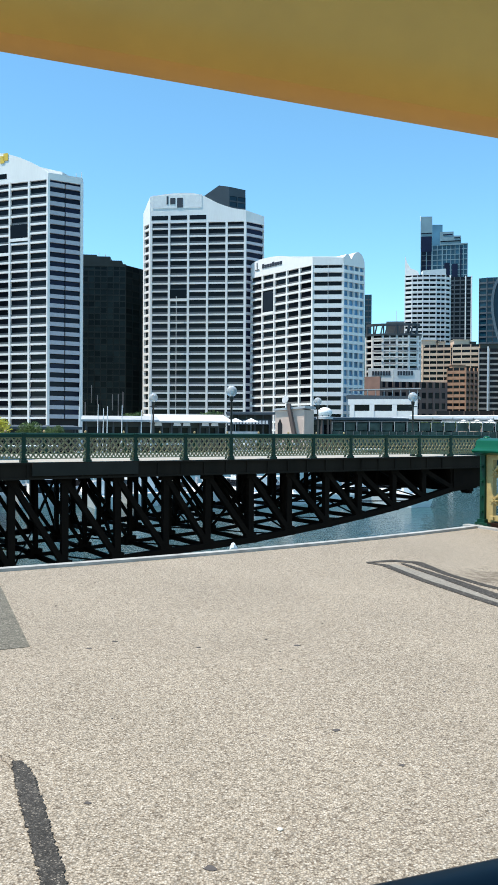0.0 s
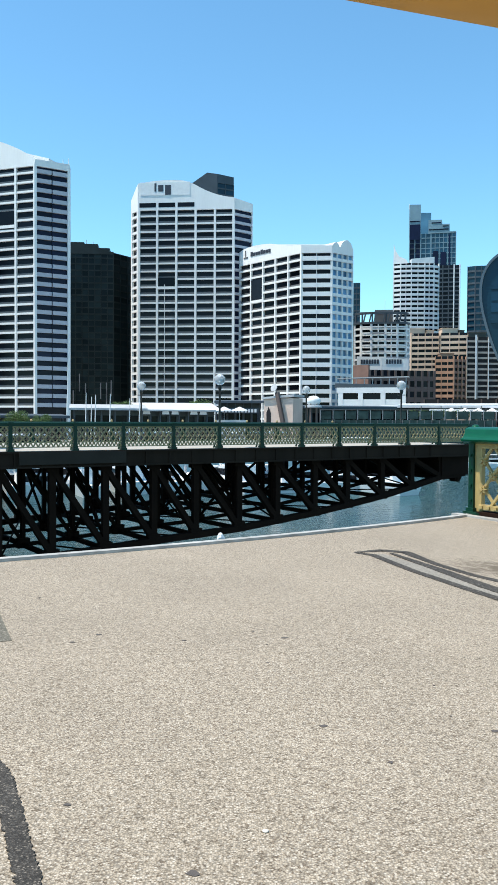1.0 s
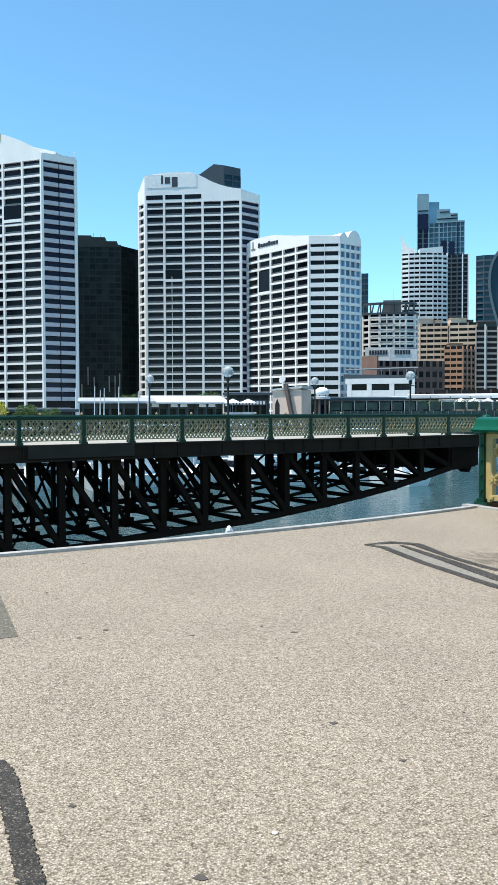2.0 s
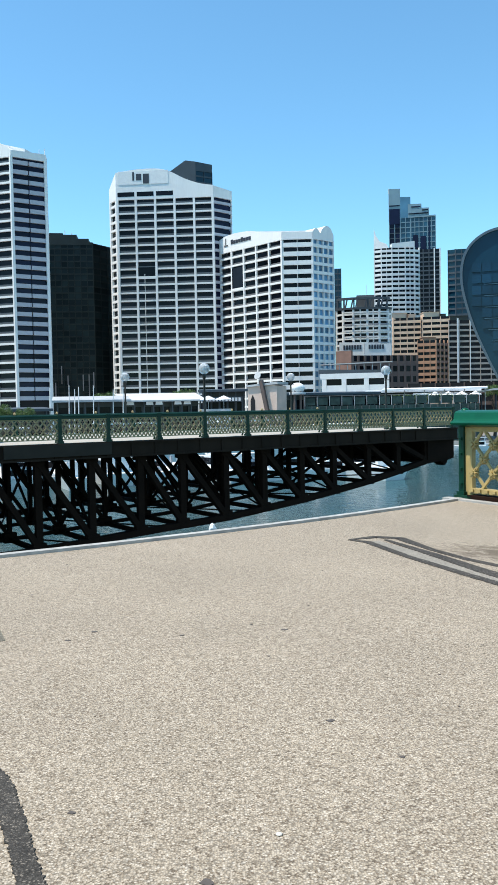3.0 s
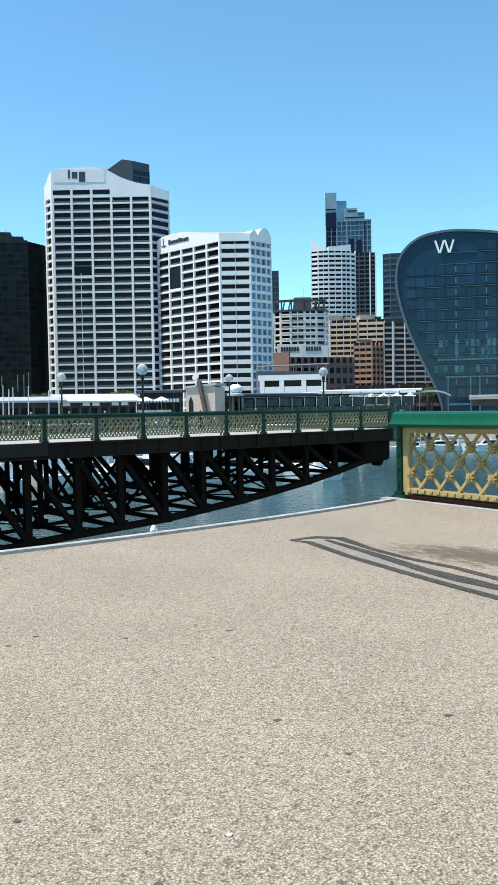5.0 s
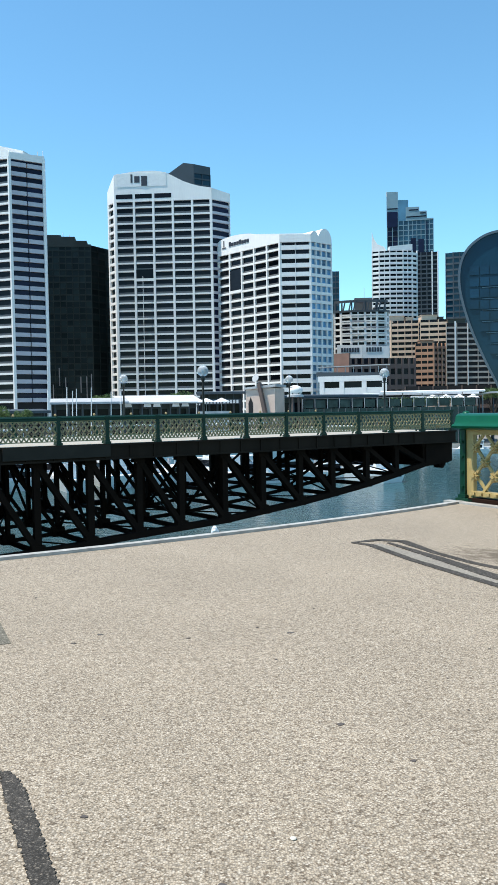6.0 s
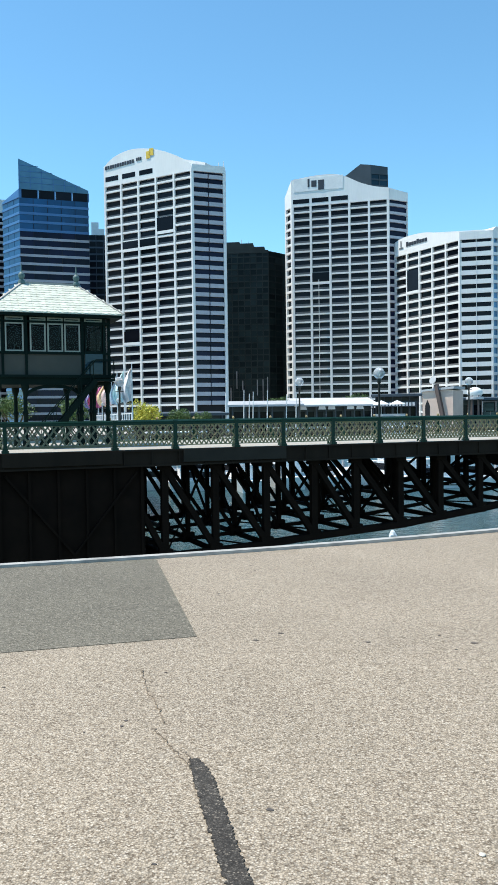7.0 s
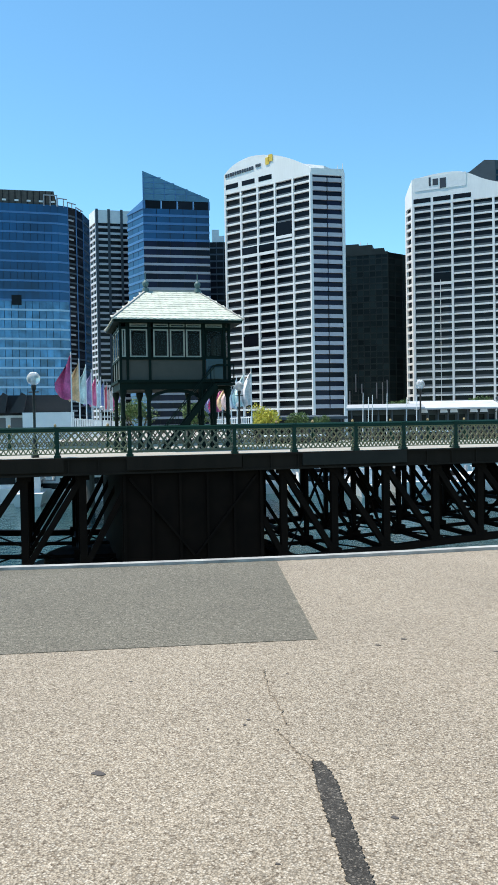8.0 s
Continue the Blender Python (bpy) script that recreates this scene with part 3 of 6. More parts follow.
parapet(tw, org, rab[2], rab[3], [(0, 74.8), (12.7, 74.8), (12.7, 77.0)] + curve_line([(12.7, 77.6), (11.0, 80.4), (8.6, 81.4), (6.2, 80.2), (4.6, 77.8)], 5) + curve_line([(4.4, 77.9), (3.2, 79.4), (1.8, 79.6), (0.5, 78.6), (0, 78.0)], 4), M_TOWER, 6.0)
bars(tw, org, rab[0], rab[1], [(8.5 + i * 1.75, 9.9 + i * 1.75, 78.2, 79.7 + 0.5 * (i in (0, 4))) for i in range(8)], M_SIGN, "dark stroke of a sign", "sign_stroke")
bars(tw, org, rab[0], rab[1], [(3.6, 6.4, 77.8, 78.3), (4.6, 5.1, 78.5, 81.4)], M_GREYPANEL, "small emblem")

# terraces of the white towers as dark plates, the recess shade put into colour
for (t2, o2, a, b, w6, fl, rec) in TERRACES:
    for bay, za, zb in rec:
        bars(t2, o2, a, b, [(bay * w6 + 0.35, (bay + 1) * w6 - 0.35, za, zb)], M_GLASSDK, "dark plate with the terrace's recess shade in its colour", "terrace_opening", y0=-0.08)
        bars(t2, o2, a, b, [(bay * w6 + 0.2, (bay + 1) * w6 - 0.2, za - 1.3, za - 0.05)], M_TOWER, "white terrace ledge", "terrace_ledge", y0=-0.2)
# dark block between the white towers
dk = [(-93.0, 420.9), (-64.0, 423.0), (-55.0, 436.6)]
tw, org = tower("apartment_tower", "dark bronze-clad apartment tower with close grid of windows", dk, -5, 88.0, 3.2, (9, 3), M_BRONZE, M_BROWNGL, deep=26, slab=0.2, pier=0.35, recess=0.25, proud=0.05)
parapet(tw, org, dk[0], dk[1], [(0, 87), (29, 87), (29, 88.4), (27, 88.4), (27, 90.2), (21, 90.2), (21, 92.2), (14, 92.2), (14, 93.0), (5, 93.0), (5, 91), (0, 91)], M_BRONZE, 14, "roof_screen")
rngd = random.Random(3)
for i in range(9):
    x, z = rngd.choice((8.2, 11.4, 14.5, 22.2, 25.2, 27.6)), rngd.uniform(5, 24)
    bars(tw, org, dk[0], dk[1], [(x, x + 0.5, z, z + rngd.uniform(4, 9))], M_BAND, "pale vertical fin", "fin")

# behind and left
bh = [(-30, 481), (-12.1, 480), (-2.4, 485)]
tw, org = tower("office_tower", "dark glass office tower with a raked top", bh, 60, 141.0, 3.6, (4, 2), M_SLATE, M_GLASSTEAL, deep=20, slab=0.25, pier=0.4, recess=0.3)
parapet(tw, org, bh[0], bh[1], [(0, 134), (17.9, 134), (17.9, 146.0), (12, 146.8), (0, 138.5)], M_SLATE, 10, "roof_screen")
parapet(tw, org, bh[1], bh[2], [(0, 140.8), (10.8, 140.8), (10.8, 145.5), (0, 146.0)], M_SLATE, 6, "roof_screen")

M_GLASSMID = paint("mid_blue_window_glass", (0.06, 0.22, 0.40), 0.1, var=0.5, scale=0.25, fine=0, rand=0.3, spec=0.5)
M_BLUEPALE = paint("pale_blue_sill", (0.36, 0.56, 0.72), 0.5, var=0.1, scale=0.3, fine=0)
b1 = [(-205, 260.6), (-172.0, 282.1), (-169.6, 285.5), (-168.4, 290.0), (-169.3, 297.0), (-172.3, 307.4)]
tw, org = tower("glass_tower", "tall blue glass tower with a rounded corner", b1, 1, 88.0, 3.78, (15, 1, 1, 1, 1), M_BLUEFRAME, M_GLASSBL, deep=26, slab=0.12, pier=0.03, recess=0.12, proud=0.03, low=(47.0, M_BLUEPALE, M_GLASSMID, (0, 1)), gap=0.03, per_face=((0.2, 0.05, 0.0), (0.2, 0.05, 0.0), (0.2, 0.3, 0.0), (0.2, 0.3, 0.0), (0.2, 0.3, 0.0)), skins={2: (M_SLATE, M_GLASSDK), 3: (M_SLATE, M_GLASSDK), 4: (M_SLATE, M_GLASSDK)})
parapet(tw, org, b1[0], b1[1], [(0, 87.5), (39.4, 87.5), (38, 93.6), (0, 93.0)], M_PIER, 14, "roof_screen", y0=1.0)
bars(tw, org, b1[0], b1[1], [(21.2, 24.9, 48.6, 52.4)], M_GLASSDK, "dark square opening", "opening")
bars(tw, org, b1[0], b1[1], [(18.5 + i * 4.6, 20.0 + i * 4.6, 89.0, 89.7) for i in range(5)], M_WHITE, "small white roof lamp box", "lamp_box", y0=0.7)
bars(tw, org, b1[0], b1[1], [(16.3 + i * 2.3, 16.6 + i * 2.3, 87.6, 93.2) for i in range(10)], M_CORE, "dark roof screen fin", "fin", y0=0.8)
for k2 in (0, 1, 2, 3):
    pa2, pb2 = (b1[0], b1[1]) if k2 == 0 else (b1[k2], b1[k2 + 1])
    lo2, hi2 = (34.0, 39.4) if k2 == 0 else (0.0, math.hypot(pb2[0] - pa2[0], pb2[1] - pa2[1]))
    bars(tw, org, pa2, pb2, [(lo2, hi2, 91.6 - k2, 92.0 - k2)] + [(lo2 + i * 2.4, lo2 + i * 2.4 + 0.35, 87.5, 91.8 - k2) for i in range(1 + int((hi2 - lo2) / 2.4))], M_BAND, "pale roof screen rail", "screen_rail", y0=0.1)
    if k2 == 2:
        bars(tw, org, pa2, pb2, [(0.0, 2.6, 3.0 + j * 3.78, 3.7 + j * 3.78) for j in range(22)], M_BAND, "pale projecting ledge", "ledge", y0=-0.6)
M_PALEBAND = paint("pale_precast_band", (0.62, 0.62, 0.64), 0.6, var=0.1, scale=0.2, fine=0)
b2 = [(-210.4, 375.5), (-203.0, 368.1), (-186.0, 379.0)]
tw, org = tower("office_tower", "dark office tower with pale horizontal floor bands", b2, 0, 104.0, 3.1, (2, 3), M_PALEBAND, M_GLASSDK, deep=24, slab=0.36, pier=0.3, recess=0.5, proud=0.05)
for a, b, w in ((b2[0], b2[1], 10.4), (b2[1], b2[2], 20.2)):
    parapet(tw, org, a, b, [(0, 103.5), (w, 103.5), (w, 110.0), (0, 110.0)], M_WHITE, 6, "crown", "white crown")
bars(tw, org, b2[1], b2[2], [(x, x + 1.3, 20, 110.5) for x in (0.2, 6.2, 12.6)], M_SLATE, "dark vertical fin", "fin")
M_SAIL = paint("pale_sail_glass", (0.08, 0.20, 0.30), 0.15, var=0.3, scale=0.08, fine=0, spec=0.4)
b3 = [(-177.6, 353.2), (-164.3, 343.1), (-137.3, 358.0)]
tw, org = tower("office_tower", "blue glass office tower with a slanted glass top", b3, 0, 101.0, 3.75, (3, 5), M_BLUEFRAME, M_GLASSBL, deep=26, slab=0.3, pier=0.15, recess=0.2, low=(83.0, M_LILAC, M_NAVY, (1,)))
parapet(tw, org, b3[1], b3[2], [(0, 104.6), (30.8, 104.6), (30.8, 106.0), (0, 118.0)], M_SAIL, 0.8, "glass_blade", "slanted glass screen")
bars(tw, org, b3[1], b3[2], [(0.2, 30.6 - 2.45 * (z - 106.0) if z > 106 else 30.6, z, z + 0.22) for z in (107.5, 110.0, 112.5, 115.0)] + [(x, x + 0.25, 104.8, 117.2 - x * 0.39) for x in (0.3, 5.0, 10.0, 15.0, 20.0, 25.0)], M_BLUEFRAME, "blue-grey glazing bar", "glazing_bar", y0=-0.25)
for i in range(4):
    bars(tw, org, b3[1], b3[2], [(1.2 + i * 7.5, 8.1 + i * 7.5, 100.9, 104.6)], M_GLASSDK, "dark opening under the glass screen", "opening", y0=0.15)
for i in range(5):
    bars(tw, org, b3[1], b3[2], [(0.5 + i * 7.5, 1.1 + i * 7.5, 100.8, 104.8)], M_BLUEFRAME, "blue-grey post", "post", y0=0.1)
parapet(tw, org, b3[0], b3[1], [(0, 100.8), (16.7, 100.8), (16.7, 104.6), (0, 101.6)], M_BLUEFRAME, 3)
b4 = [(-165.2, 429.8), (-154.0, 433.5)]
tw, org = tower("office_tower", "dark slab office tower with a white roof sign", b4, 0, 103.0, 3.7, (3,), M_SLATE, M_GLASSDK, deep=20, slab=0.25, pier=0.3, recess=0.3)
bars(tw, org, b4[0], b4[1], [(1.5, 5.5, 102.5, 110.0), (5.5, 8.5, 102.5, 106.5)], M_WHITE, "white roof sign block", "sign_block", y0=0.5)

# right of the white towers
tower("office_tower", "slim dark tower beyond the white ones", [(73.3, 515.0), (77.5, 514.2)], 20, 89.0, 3.6, (2,), M_SLATE, M_GLASSTEAL, deep=12, slab=0.25, pier=0.3, recess=0.2)
nk = [(59.9, 417.9), (63.0, 414.6), (68.0, 412.6), (75.0, 411.6), (81.0, 411.0), (86.0, 412.2), (88.0, 415.0)]
tw, org = tower("hotel_building", "white rounded hotel with stacked balconies and a crown", nk, 30.0, 51.2, 3.1, (1, 1, 2, 2, 1, 1), M_WHITE, M_GLASSDK, deep=24, slab=0.3, pier=0.6, recess=0.9, proud=0.1)
for a, b in zip(nk, nk[1:]):
    ln2 = math.hypot(b[0] - a[0], b[1] - a[1])
    parapet(tw, org, a, b, [(0, 51.0), (ln2, 51.0), (ln2, 52.0), (0, 52.0)], M_SLATE, 1.5, "cornice", y0=-0.4)
    parapet(tw, org, a, b, [(0, 56.0), (ln2, 56.0), (ln2, 57.2), (0, 57.2)], M_SLATE, 1.0, "crown_ring", y0=0.6)
    parapet(tw, org, a, b, [(0.1, 52.0), (0.8, 52.0), (0.8, 56.1), (0.1, 56.1)], M_SLATE, 0.8, "crown_post", y0=0.6)
parapet(tw, org, nk[2], nk[4], [(2, 52), (11, 52), (11, 58.6), (2, 58.6)], M_GREYPANEL, 8, "plant_room", y0=4)
ban = [(60.6, 411.8), (73.0, 409.2), (86.4, 408.6)]
for a, b, zz, n in ((ban[0], ban[1], 34.4, 7), (ban[1], ban[2], 33.6, 6)):
    ln2 = math.hypot(b[0] - a[0], b[1] - a[1])
    parapet(tw, org, a, b, [(0, 26.0), (ln2 - 0.1, 26.0), (ln2 - 0.1, zz - 0.4), (0, zz)], M_WHITE, 0.5, "banner", "white banner board", y0=0.0)
    bars(tw, org, a, b, [(2.0 + i * 1.35, 3.0 + i * 1.35, 30.6, 32.8) for i in range(n)], M_SIGN, "dark stroke of a sign", "sign_stroke", y0=-0.2)
for a, b in zip(nk[1:], nk[2:-1]):
    ln2 = math.hypot(b[0] - a[0], b[1] - a[1])
    for j in range(6):
        parapet(tw, org, a, b, [(0.3, 33.6 + j * 3.1), (ln2 - 0.3, 33.6 + j * 3.1), (ln2 - 0.3, 34.3 + j * 3.1), (0.3, 34.3 + j * 3.1)], M_WHITE if (j + int(a[0])) % 3 else M_BAND, 0.2, "balcony", "pale balcony front", y0=-0.9)
    for x in (1.2, ln2 - 1.2):
        parapet(tw, org, a, b, [(x - 0.3, 51.8), (x + 0.3, 51.8), (x + 1.5, 57.0), (x + 0.9, 57.0)], M_SLATE, 0.7, "crown_strut", y0=0.2)
wt = [(105.6, 552.0), (110.0, 549.2), (117.0, 547.8), (126.0, 547.4), (132.5, 548.0), (136.5, 550.5)]
tw, org = tower("apartment_tower", "white curved apartment tower with stacked balconies", wt, 40, 108.5, 3.15, (1, 2, 2, 2, 1), M_WHITE, M_GLASSDK, deep=22, slab=0.5, pier=0.35, recess=1.0)
parapet(tw, org, wt[0], wt[2], [(0, 108.2), (10, 108.2), (8.5, 111), (4, 113.0), (1.5, 117), (0.2, 121.5)], M_WHITE, 0.6, "fin", "white pointed sail fin")
parapet(tw, org, wt[2], wt[4], [(0, 108.2), (15.5, 108.2), (15.5, 112.5), (0, 111.0)], M_WHITE, 6, "crown")
M_SKYGLASS = paint("mid_blue_glass", (0.022, 0.075, 0.115), 0.12, var=0.35, scale=0.08, fine=0, rand=0.35, spec=0.4)
M_TEALPANEL = paint("teal_grey_panel", (0.17, 0.26, 0.31), 0.4, var=0.15, scale=0.1, fine=0)
dt = [(133.9, 636.2), (142.5, 634.6), (150.1, 632.8), (168.5, 627.9)]
tw, org = tower("glass_tower", "very tall dark blue glass tower with stepped top", dt, 50, 148.0, 4.0, (2, 2, 6), M_TEALPANEL, M_SKYGLASS, deep=30, slab=0.14, pier=0.5, recess=0.3, skins={0: (M_SLATE, M_NAVY)})
parapet(tw, org, dt[0], dt[1], [(0, 147.5), (8.7, 147.5), (8.7, 170.4), (0, 170.6)], M_TEALPANEL, 9, "upper_block", "pale teal upper block")
bars(tw, org, dt[0], dt[1], [(0.3, 8.4, 143.0, 155.0), (0.3, 8.4, 157.0, 157.8)], M_NAVY, "dark glass strip", "glass_strip", y0=-0.4)
parapet(tw, org, dt[1], dt[2], [(0, 147.5), (7.8, 147.5), (7.8, 163.6), (0, 164.0)], M_SAIL, 9, "upper_block", "pale blue upper block")
parapet(tw, org, dt[2], dt[3], [(-2.0, 147.5), (19.0, 147.5), (19.0, 148.6), (14.0, 148.6), (14.0, 154.4), (8.3, 154.6), (8.3, 157.8), (-2.0, 158.0)], M_TEALPANEL, 12, "upper_block", "teal stepped upper block", y0=-0.5)
bars(tw, org, dt[2], dt[3], [(0.4, 7.6, 155.2, 156.0), (8.8, 13.2, 152.4, 153.2), (-1.6, 13.6, 150.0, 150.8)], M_NAVY, "dark glass strip", "glass_strip", y0=-0.8)
bars(tw, org, dt[2], dt[3], [(1.6, 5.6, 60.0, 134.0), (7.4, 11.6, 60.0, 133.0), (13.6, 14.4, 60.0, 146.0)], M_NAVY, "dark recessed glass shaft", "glass_strip", y0=-0.3)
df = [(150.0, 612.0), (166.6, 608.0)]
tw, org = tower("apartment_tower", "dark tower with pale balcony edges", df, 30, 119.0, 3.3, (4,), M_SLATE, M_GLASSDK, deep=14, slab=0.3, pier=0.7, recess=0.4)
bars(tw, org, df[0], df[1], [(12.0, 12.8, 30, 119.5), (16.2, 17.0, 30, 119.5)], M_WHITE, "pale vertical edge fin", "fin")
ba = [(97.5, 472.0), (100.5, 469.4), (116.0, 466.0)]
tower("apartment_block", "tan rendered apartment block with balconies", ba, -3, 52.5, 3.1, (1, 4), M_BRICK, M_GLASSDK, deep=20, slab=0.46, pier=0.7, recess=0.9, per_face=(None, (0.46, 0.35, 0.0)), group="tan apartment blocks")
bb = [(115.4, 460.9), (130.2, 457.2)]
tower("apartment_block", "tan rendered apartment block with balconies", bb, -3, 52.0, 3.1, (3,), M_BRICK, M_GLASSDK, deep=18, slab=0.5, pier=0.4, recess=0.9, group="tan apartment blocks")
M_RUST = paint("dark_red_brick", (0.20, 0.115, 0.09), 0.85, var=0.15, scale=0.4)
bc = [(104.3, 427.6), (113.5, 424.4), (121.0, 428.0)]
tower("apartment_block", "orange brick apartment block with rounded balconies", bc, -3, 36.0, 3.1, (3, 3), M_ORANGE, M_GLASSDK, deep=16, slab=0.5, pier=0.35, recess=0.7, skins={1: (M_RUST, M_GLASSDK)}, group="tan apartment blocks")
M_TAUPE = paint("taupe_render", (0.38, 0.33, 0.29), 0.8, var=0.15, scale=0.3)
bd = [(127.9, 451.6), (158.1, 452.6)]
tw, org = tower("apartment_block", "grey-brown apartment block with pale floor edges", bd, -3, 49.0, 3.1, (5,), M_TAUPE, M_GLASSDK, deep=18, slab=0.34, pier=0.3, recess=0.8)
bars(tw, org, bd[0], bd[1], [(4.6, 5.5, -4, 50.0), (12.0, 12.4, -4, 49.0)], M_WHITE, "white vertical fin", "fin")
bw = [(142.2, 503.0), (146.2, 500.1), (160.7, 496.4)]
tower("office_tower", "grey glass office tower with pale floor bands", bw, 20, 97.5, 3.7, (1, 4), M_SLATE, M_GLASSTEAL, deep=20, slab=0.3, pier=0.3, recess=0.4)
br = [(46.8, 326.8), (52.2, 321.9), (79.9, 326.6)]
tw, org = tower("commercial_block", "low dark brown commercial block", br, -4, 22.0, 4.2, (2, 10), M_DKBROWN, M_GLASSDK, deep=24, slab=0.45, pier=0.9, recess=0.3)
parapet(tw, org, br[0], br[1], [(0, 14), (7.3, 14), (7.3, 24), (0, 24)], M_RUST, 1.0, "brick_wall", "red-brown brick end wall", y0=-0.3)
wl = [(32.2, 258.1), (52.6, 252.8)]
tw, org = tower("waterfront_building", "low white waterfront building with dark glass strips", wl, -4.4, 10.6, 5.0, (3,), M_WHITE, M_GLASSDK, deep=14, slab=0.58, pier=1.5, recess=0.6)
parapet(tw, org, wl[0], wl[1], [(-0.5, 10.5), (21.1, 10.5), (21.1, 12.2), (-0.5, 12.2)], M_WHITE, 1.0, "parapet", y0=-0.15)
for k in range(9):
    parapet(tw, org, wl[0], wl[1], [(0.2 + k * 2.6, 13.2), (0.4 + k * 2.6, 13.2), (0.4 + k * 2.6, 15.2), (0.2 + k * 2.6, 15.2)], M_TENT, 0.2, "pergola_post", y0=1.0)
parapet(tw, org, wl[0], wl[1], [(-0.5, 15.0), (22.0, 15.4), (22.0, 15.7), (-0.5, 15.3)], M_TENT, 4.0, "pergola_roof", y0=0.5)
parapet(tw, org, wl[0], wl[1], [(-1, 12.2), (21.6, 12.2), (21.6, 13.0), (-1, 13.6)], M_SLATE, 10, "roof")

# hotel with a rounded outline
hm = Matrix(((0.945, 0.327, 0, 66.0), (-0.327, 0.945, 0, 220.7), (0, 0, 1, 0), (0, 0, 0, 1)))
hotel = tagged(new("ribbon_hotel"), "dark blue glass hotel in a swelling rounded outline with metal rim", "building")
hotel.matrix_basis = hm @ Matrix.Translation((0, 0, QUAY))
outline = curve_line([(13.5, -6.3), (11.4, 3.9), (7.1, 13.4), (3.7, 21.3), (1.4, 28.3), (0.1, 34.6), (0.3, 40.0), (2.0, 44.1), (5.4, 47.1), (9.7, 48.6), (17.2, 49.0), (29.2, 47.4), (42, 43.5), (53, 37), (60, 28), (63, 15), (62, -6.3)], 6)
bm = bmesh.new()
upright(bm, [(x, z - QUAY) for x, z in outline], 0.35, 26)
part("body", bm, paint("hotel_glass", (0.006, 0.031, 0.056), 0.1, var=0.3, scale=0.05, fine=0, spec=0.25), hotel)
bm = bmesh.new()
for a, b in zip(outline, outline[1:]):
    beam(bm, (a[0], -0.15, a[1] - QUAY), (b[0], -0.15, b[1] - QUAY), 0.65, 0.6, up=(0, 1, 0))
part("rim", bm, M_RIM, hotel, "grey metal rim")


def inside(x, z):
    hit = False
    for (x0, z0), (x1, z1) in zip(outline, outline[1:] + outline[:1]):
        if (z0 > z) != (z1 > z) and x < x0 + (z - z0) / (z1 - z0) * (x1 - x0):
            hit = not hit
    return hit


bm = bmesh.new()
box(bm, (0.12, 0, 0.35), (2.55, 0.3, 2.75))
hp = as_mesh("window", bm, paint("hotel_pane", (0.006, 0.030, 0.058), 0.1, var=0.5, scale=0.1, fine=0, rand=0.25, spec=0.3))
for i in range(1, 22):
    for j in range(15):
        x, z = i * 2.67, 3.4 + j * 3.06
        if all(inside(xx, zz) for xx in (x - 0.6, x + 3.3) for zz in (z - 0.2, z + 3.2)) and not (j > 11 and i < 8):
            part("window", hp, None, hotel, m=Matrix.Translation((x, 0.0, z - QUAY)))
M_HOTELLINE = paint("teal_grey_ledge", (0.055, 0.125, 0.175), 0.4, var=0.2, scale=0.3)
for j in range(3, 14):
    z = 3.3 + j * 3.06
    xs = [x * 0.5 for x in range(140) if inside(x * 0.5 - 0.5, z) and inside(x * 0.5 + 0.5, z) and x * 0.5 > (9 if j > 10 else 3)]
    if xs:
        bm = bmesh.new()
        box(bm, (min(xs) + 2.5, -0.1, z - QUAY), (max(xs), 0.3, z - QUAY + 0.12))
        part("floor_line", bm, M_HOTELLINE, hotel)
bm = bmesh.new()
box(bm, (11, -0.25, 13.9 - QUAY), (63, 0.3, 14.3 - QUAY))
part("ledge", bm, M_HOTELLINE, hotel)
for i in range(3, 24):
    x = i * 2.67
    zs = [z * 0.5 for z in range(6, 90) if inside(x - 1.6, z * 0.5) and inside(x + 1.6, z * 0.5)]
    if zs and i > 5 and (i - 6) % 3 == 0:
        bm = bmesh.new()
        for j in range(1, 14):
            z = 3.3 + j * 3.06
            if min(zs) < z < max(zs) - 5:
                box(bm, (x - 0.16, -0.12, z - QUAY + 0.9), (x + 0.16, 0.3, z - QUAY + 2.5))
        if len(bm.verts):
            part("mullion", bm, M_HOTELLINE, hotel)
        else:
            bm.free()
bm = bmesh.new()
for x in (10.6, 13.15):
    beam(bm, (x, -0.2, 46.6 - QUAY), (x + 1.1, -0.2, 43.2 - QUAY), 0.5, 0.45, up=(0, 1, 0))
    beam(bm, (x + 1.25, -0.2, 43.2 - QUAY), (x + 2.3, -0.2, 46.6 - QUAY), 0.5, 0.45, up=(0, 1, 0))
part("sign", bm, M_WHITE, hotel, "white chevron sign")

# paler panes in the lower storeys of the hotel
M_LOBBY = paint("pale_lobby_glass", (0.028, 0.085, 0.11), 0.15, var=0.5, scale=0.4, fine=0, rand=0.6, spec=0.3)
bm = bmesh.new()
box(bm, (0, 0, 0), (1.0, 0.2, 1.9))
lobby = as_mesh("lobby_pane", bm, M_LOBBY)
rgh = random.Random(31)
for z in (10.6, 15.2, 17.6):
    for k in range(34):
        x = 10.0 + k * 1.4
        if inside(x - 0.6, z) and rgh.random() < 0.62:
            part("lobby_pane", lobby, None, hotel, m=Matrix.Translation((x, -0.06, z - QUAY)))
bm = bmesh.new()
box(bm, (13.5, -0.2, 1.6 - QUAY), (62, 0.3, 2.2 - QUAY))
box(bm, (13.0, -0.2, 9.2 - QUAY), (62, 0.3, 9.6 - QUAY))
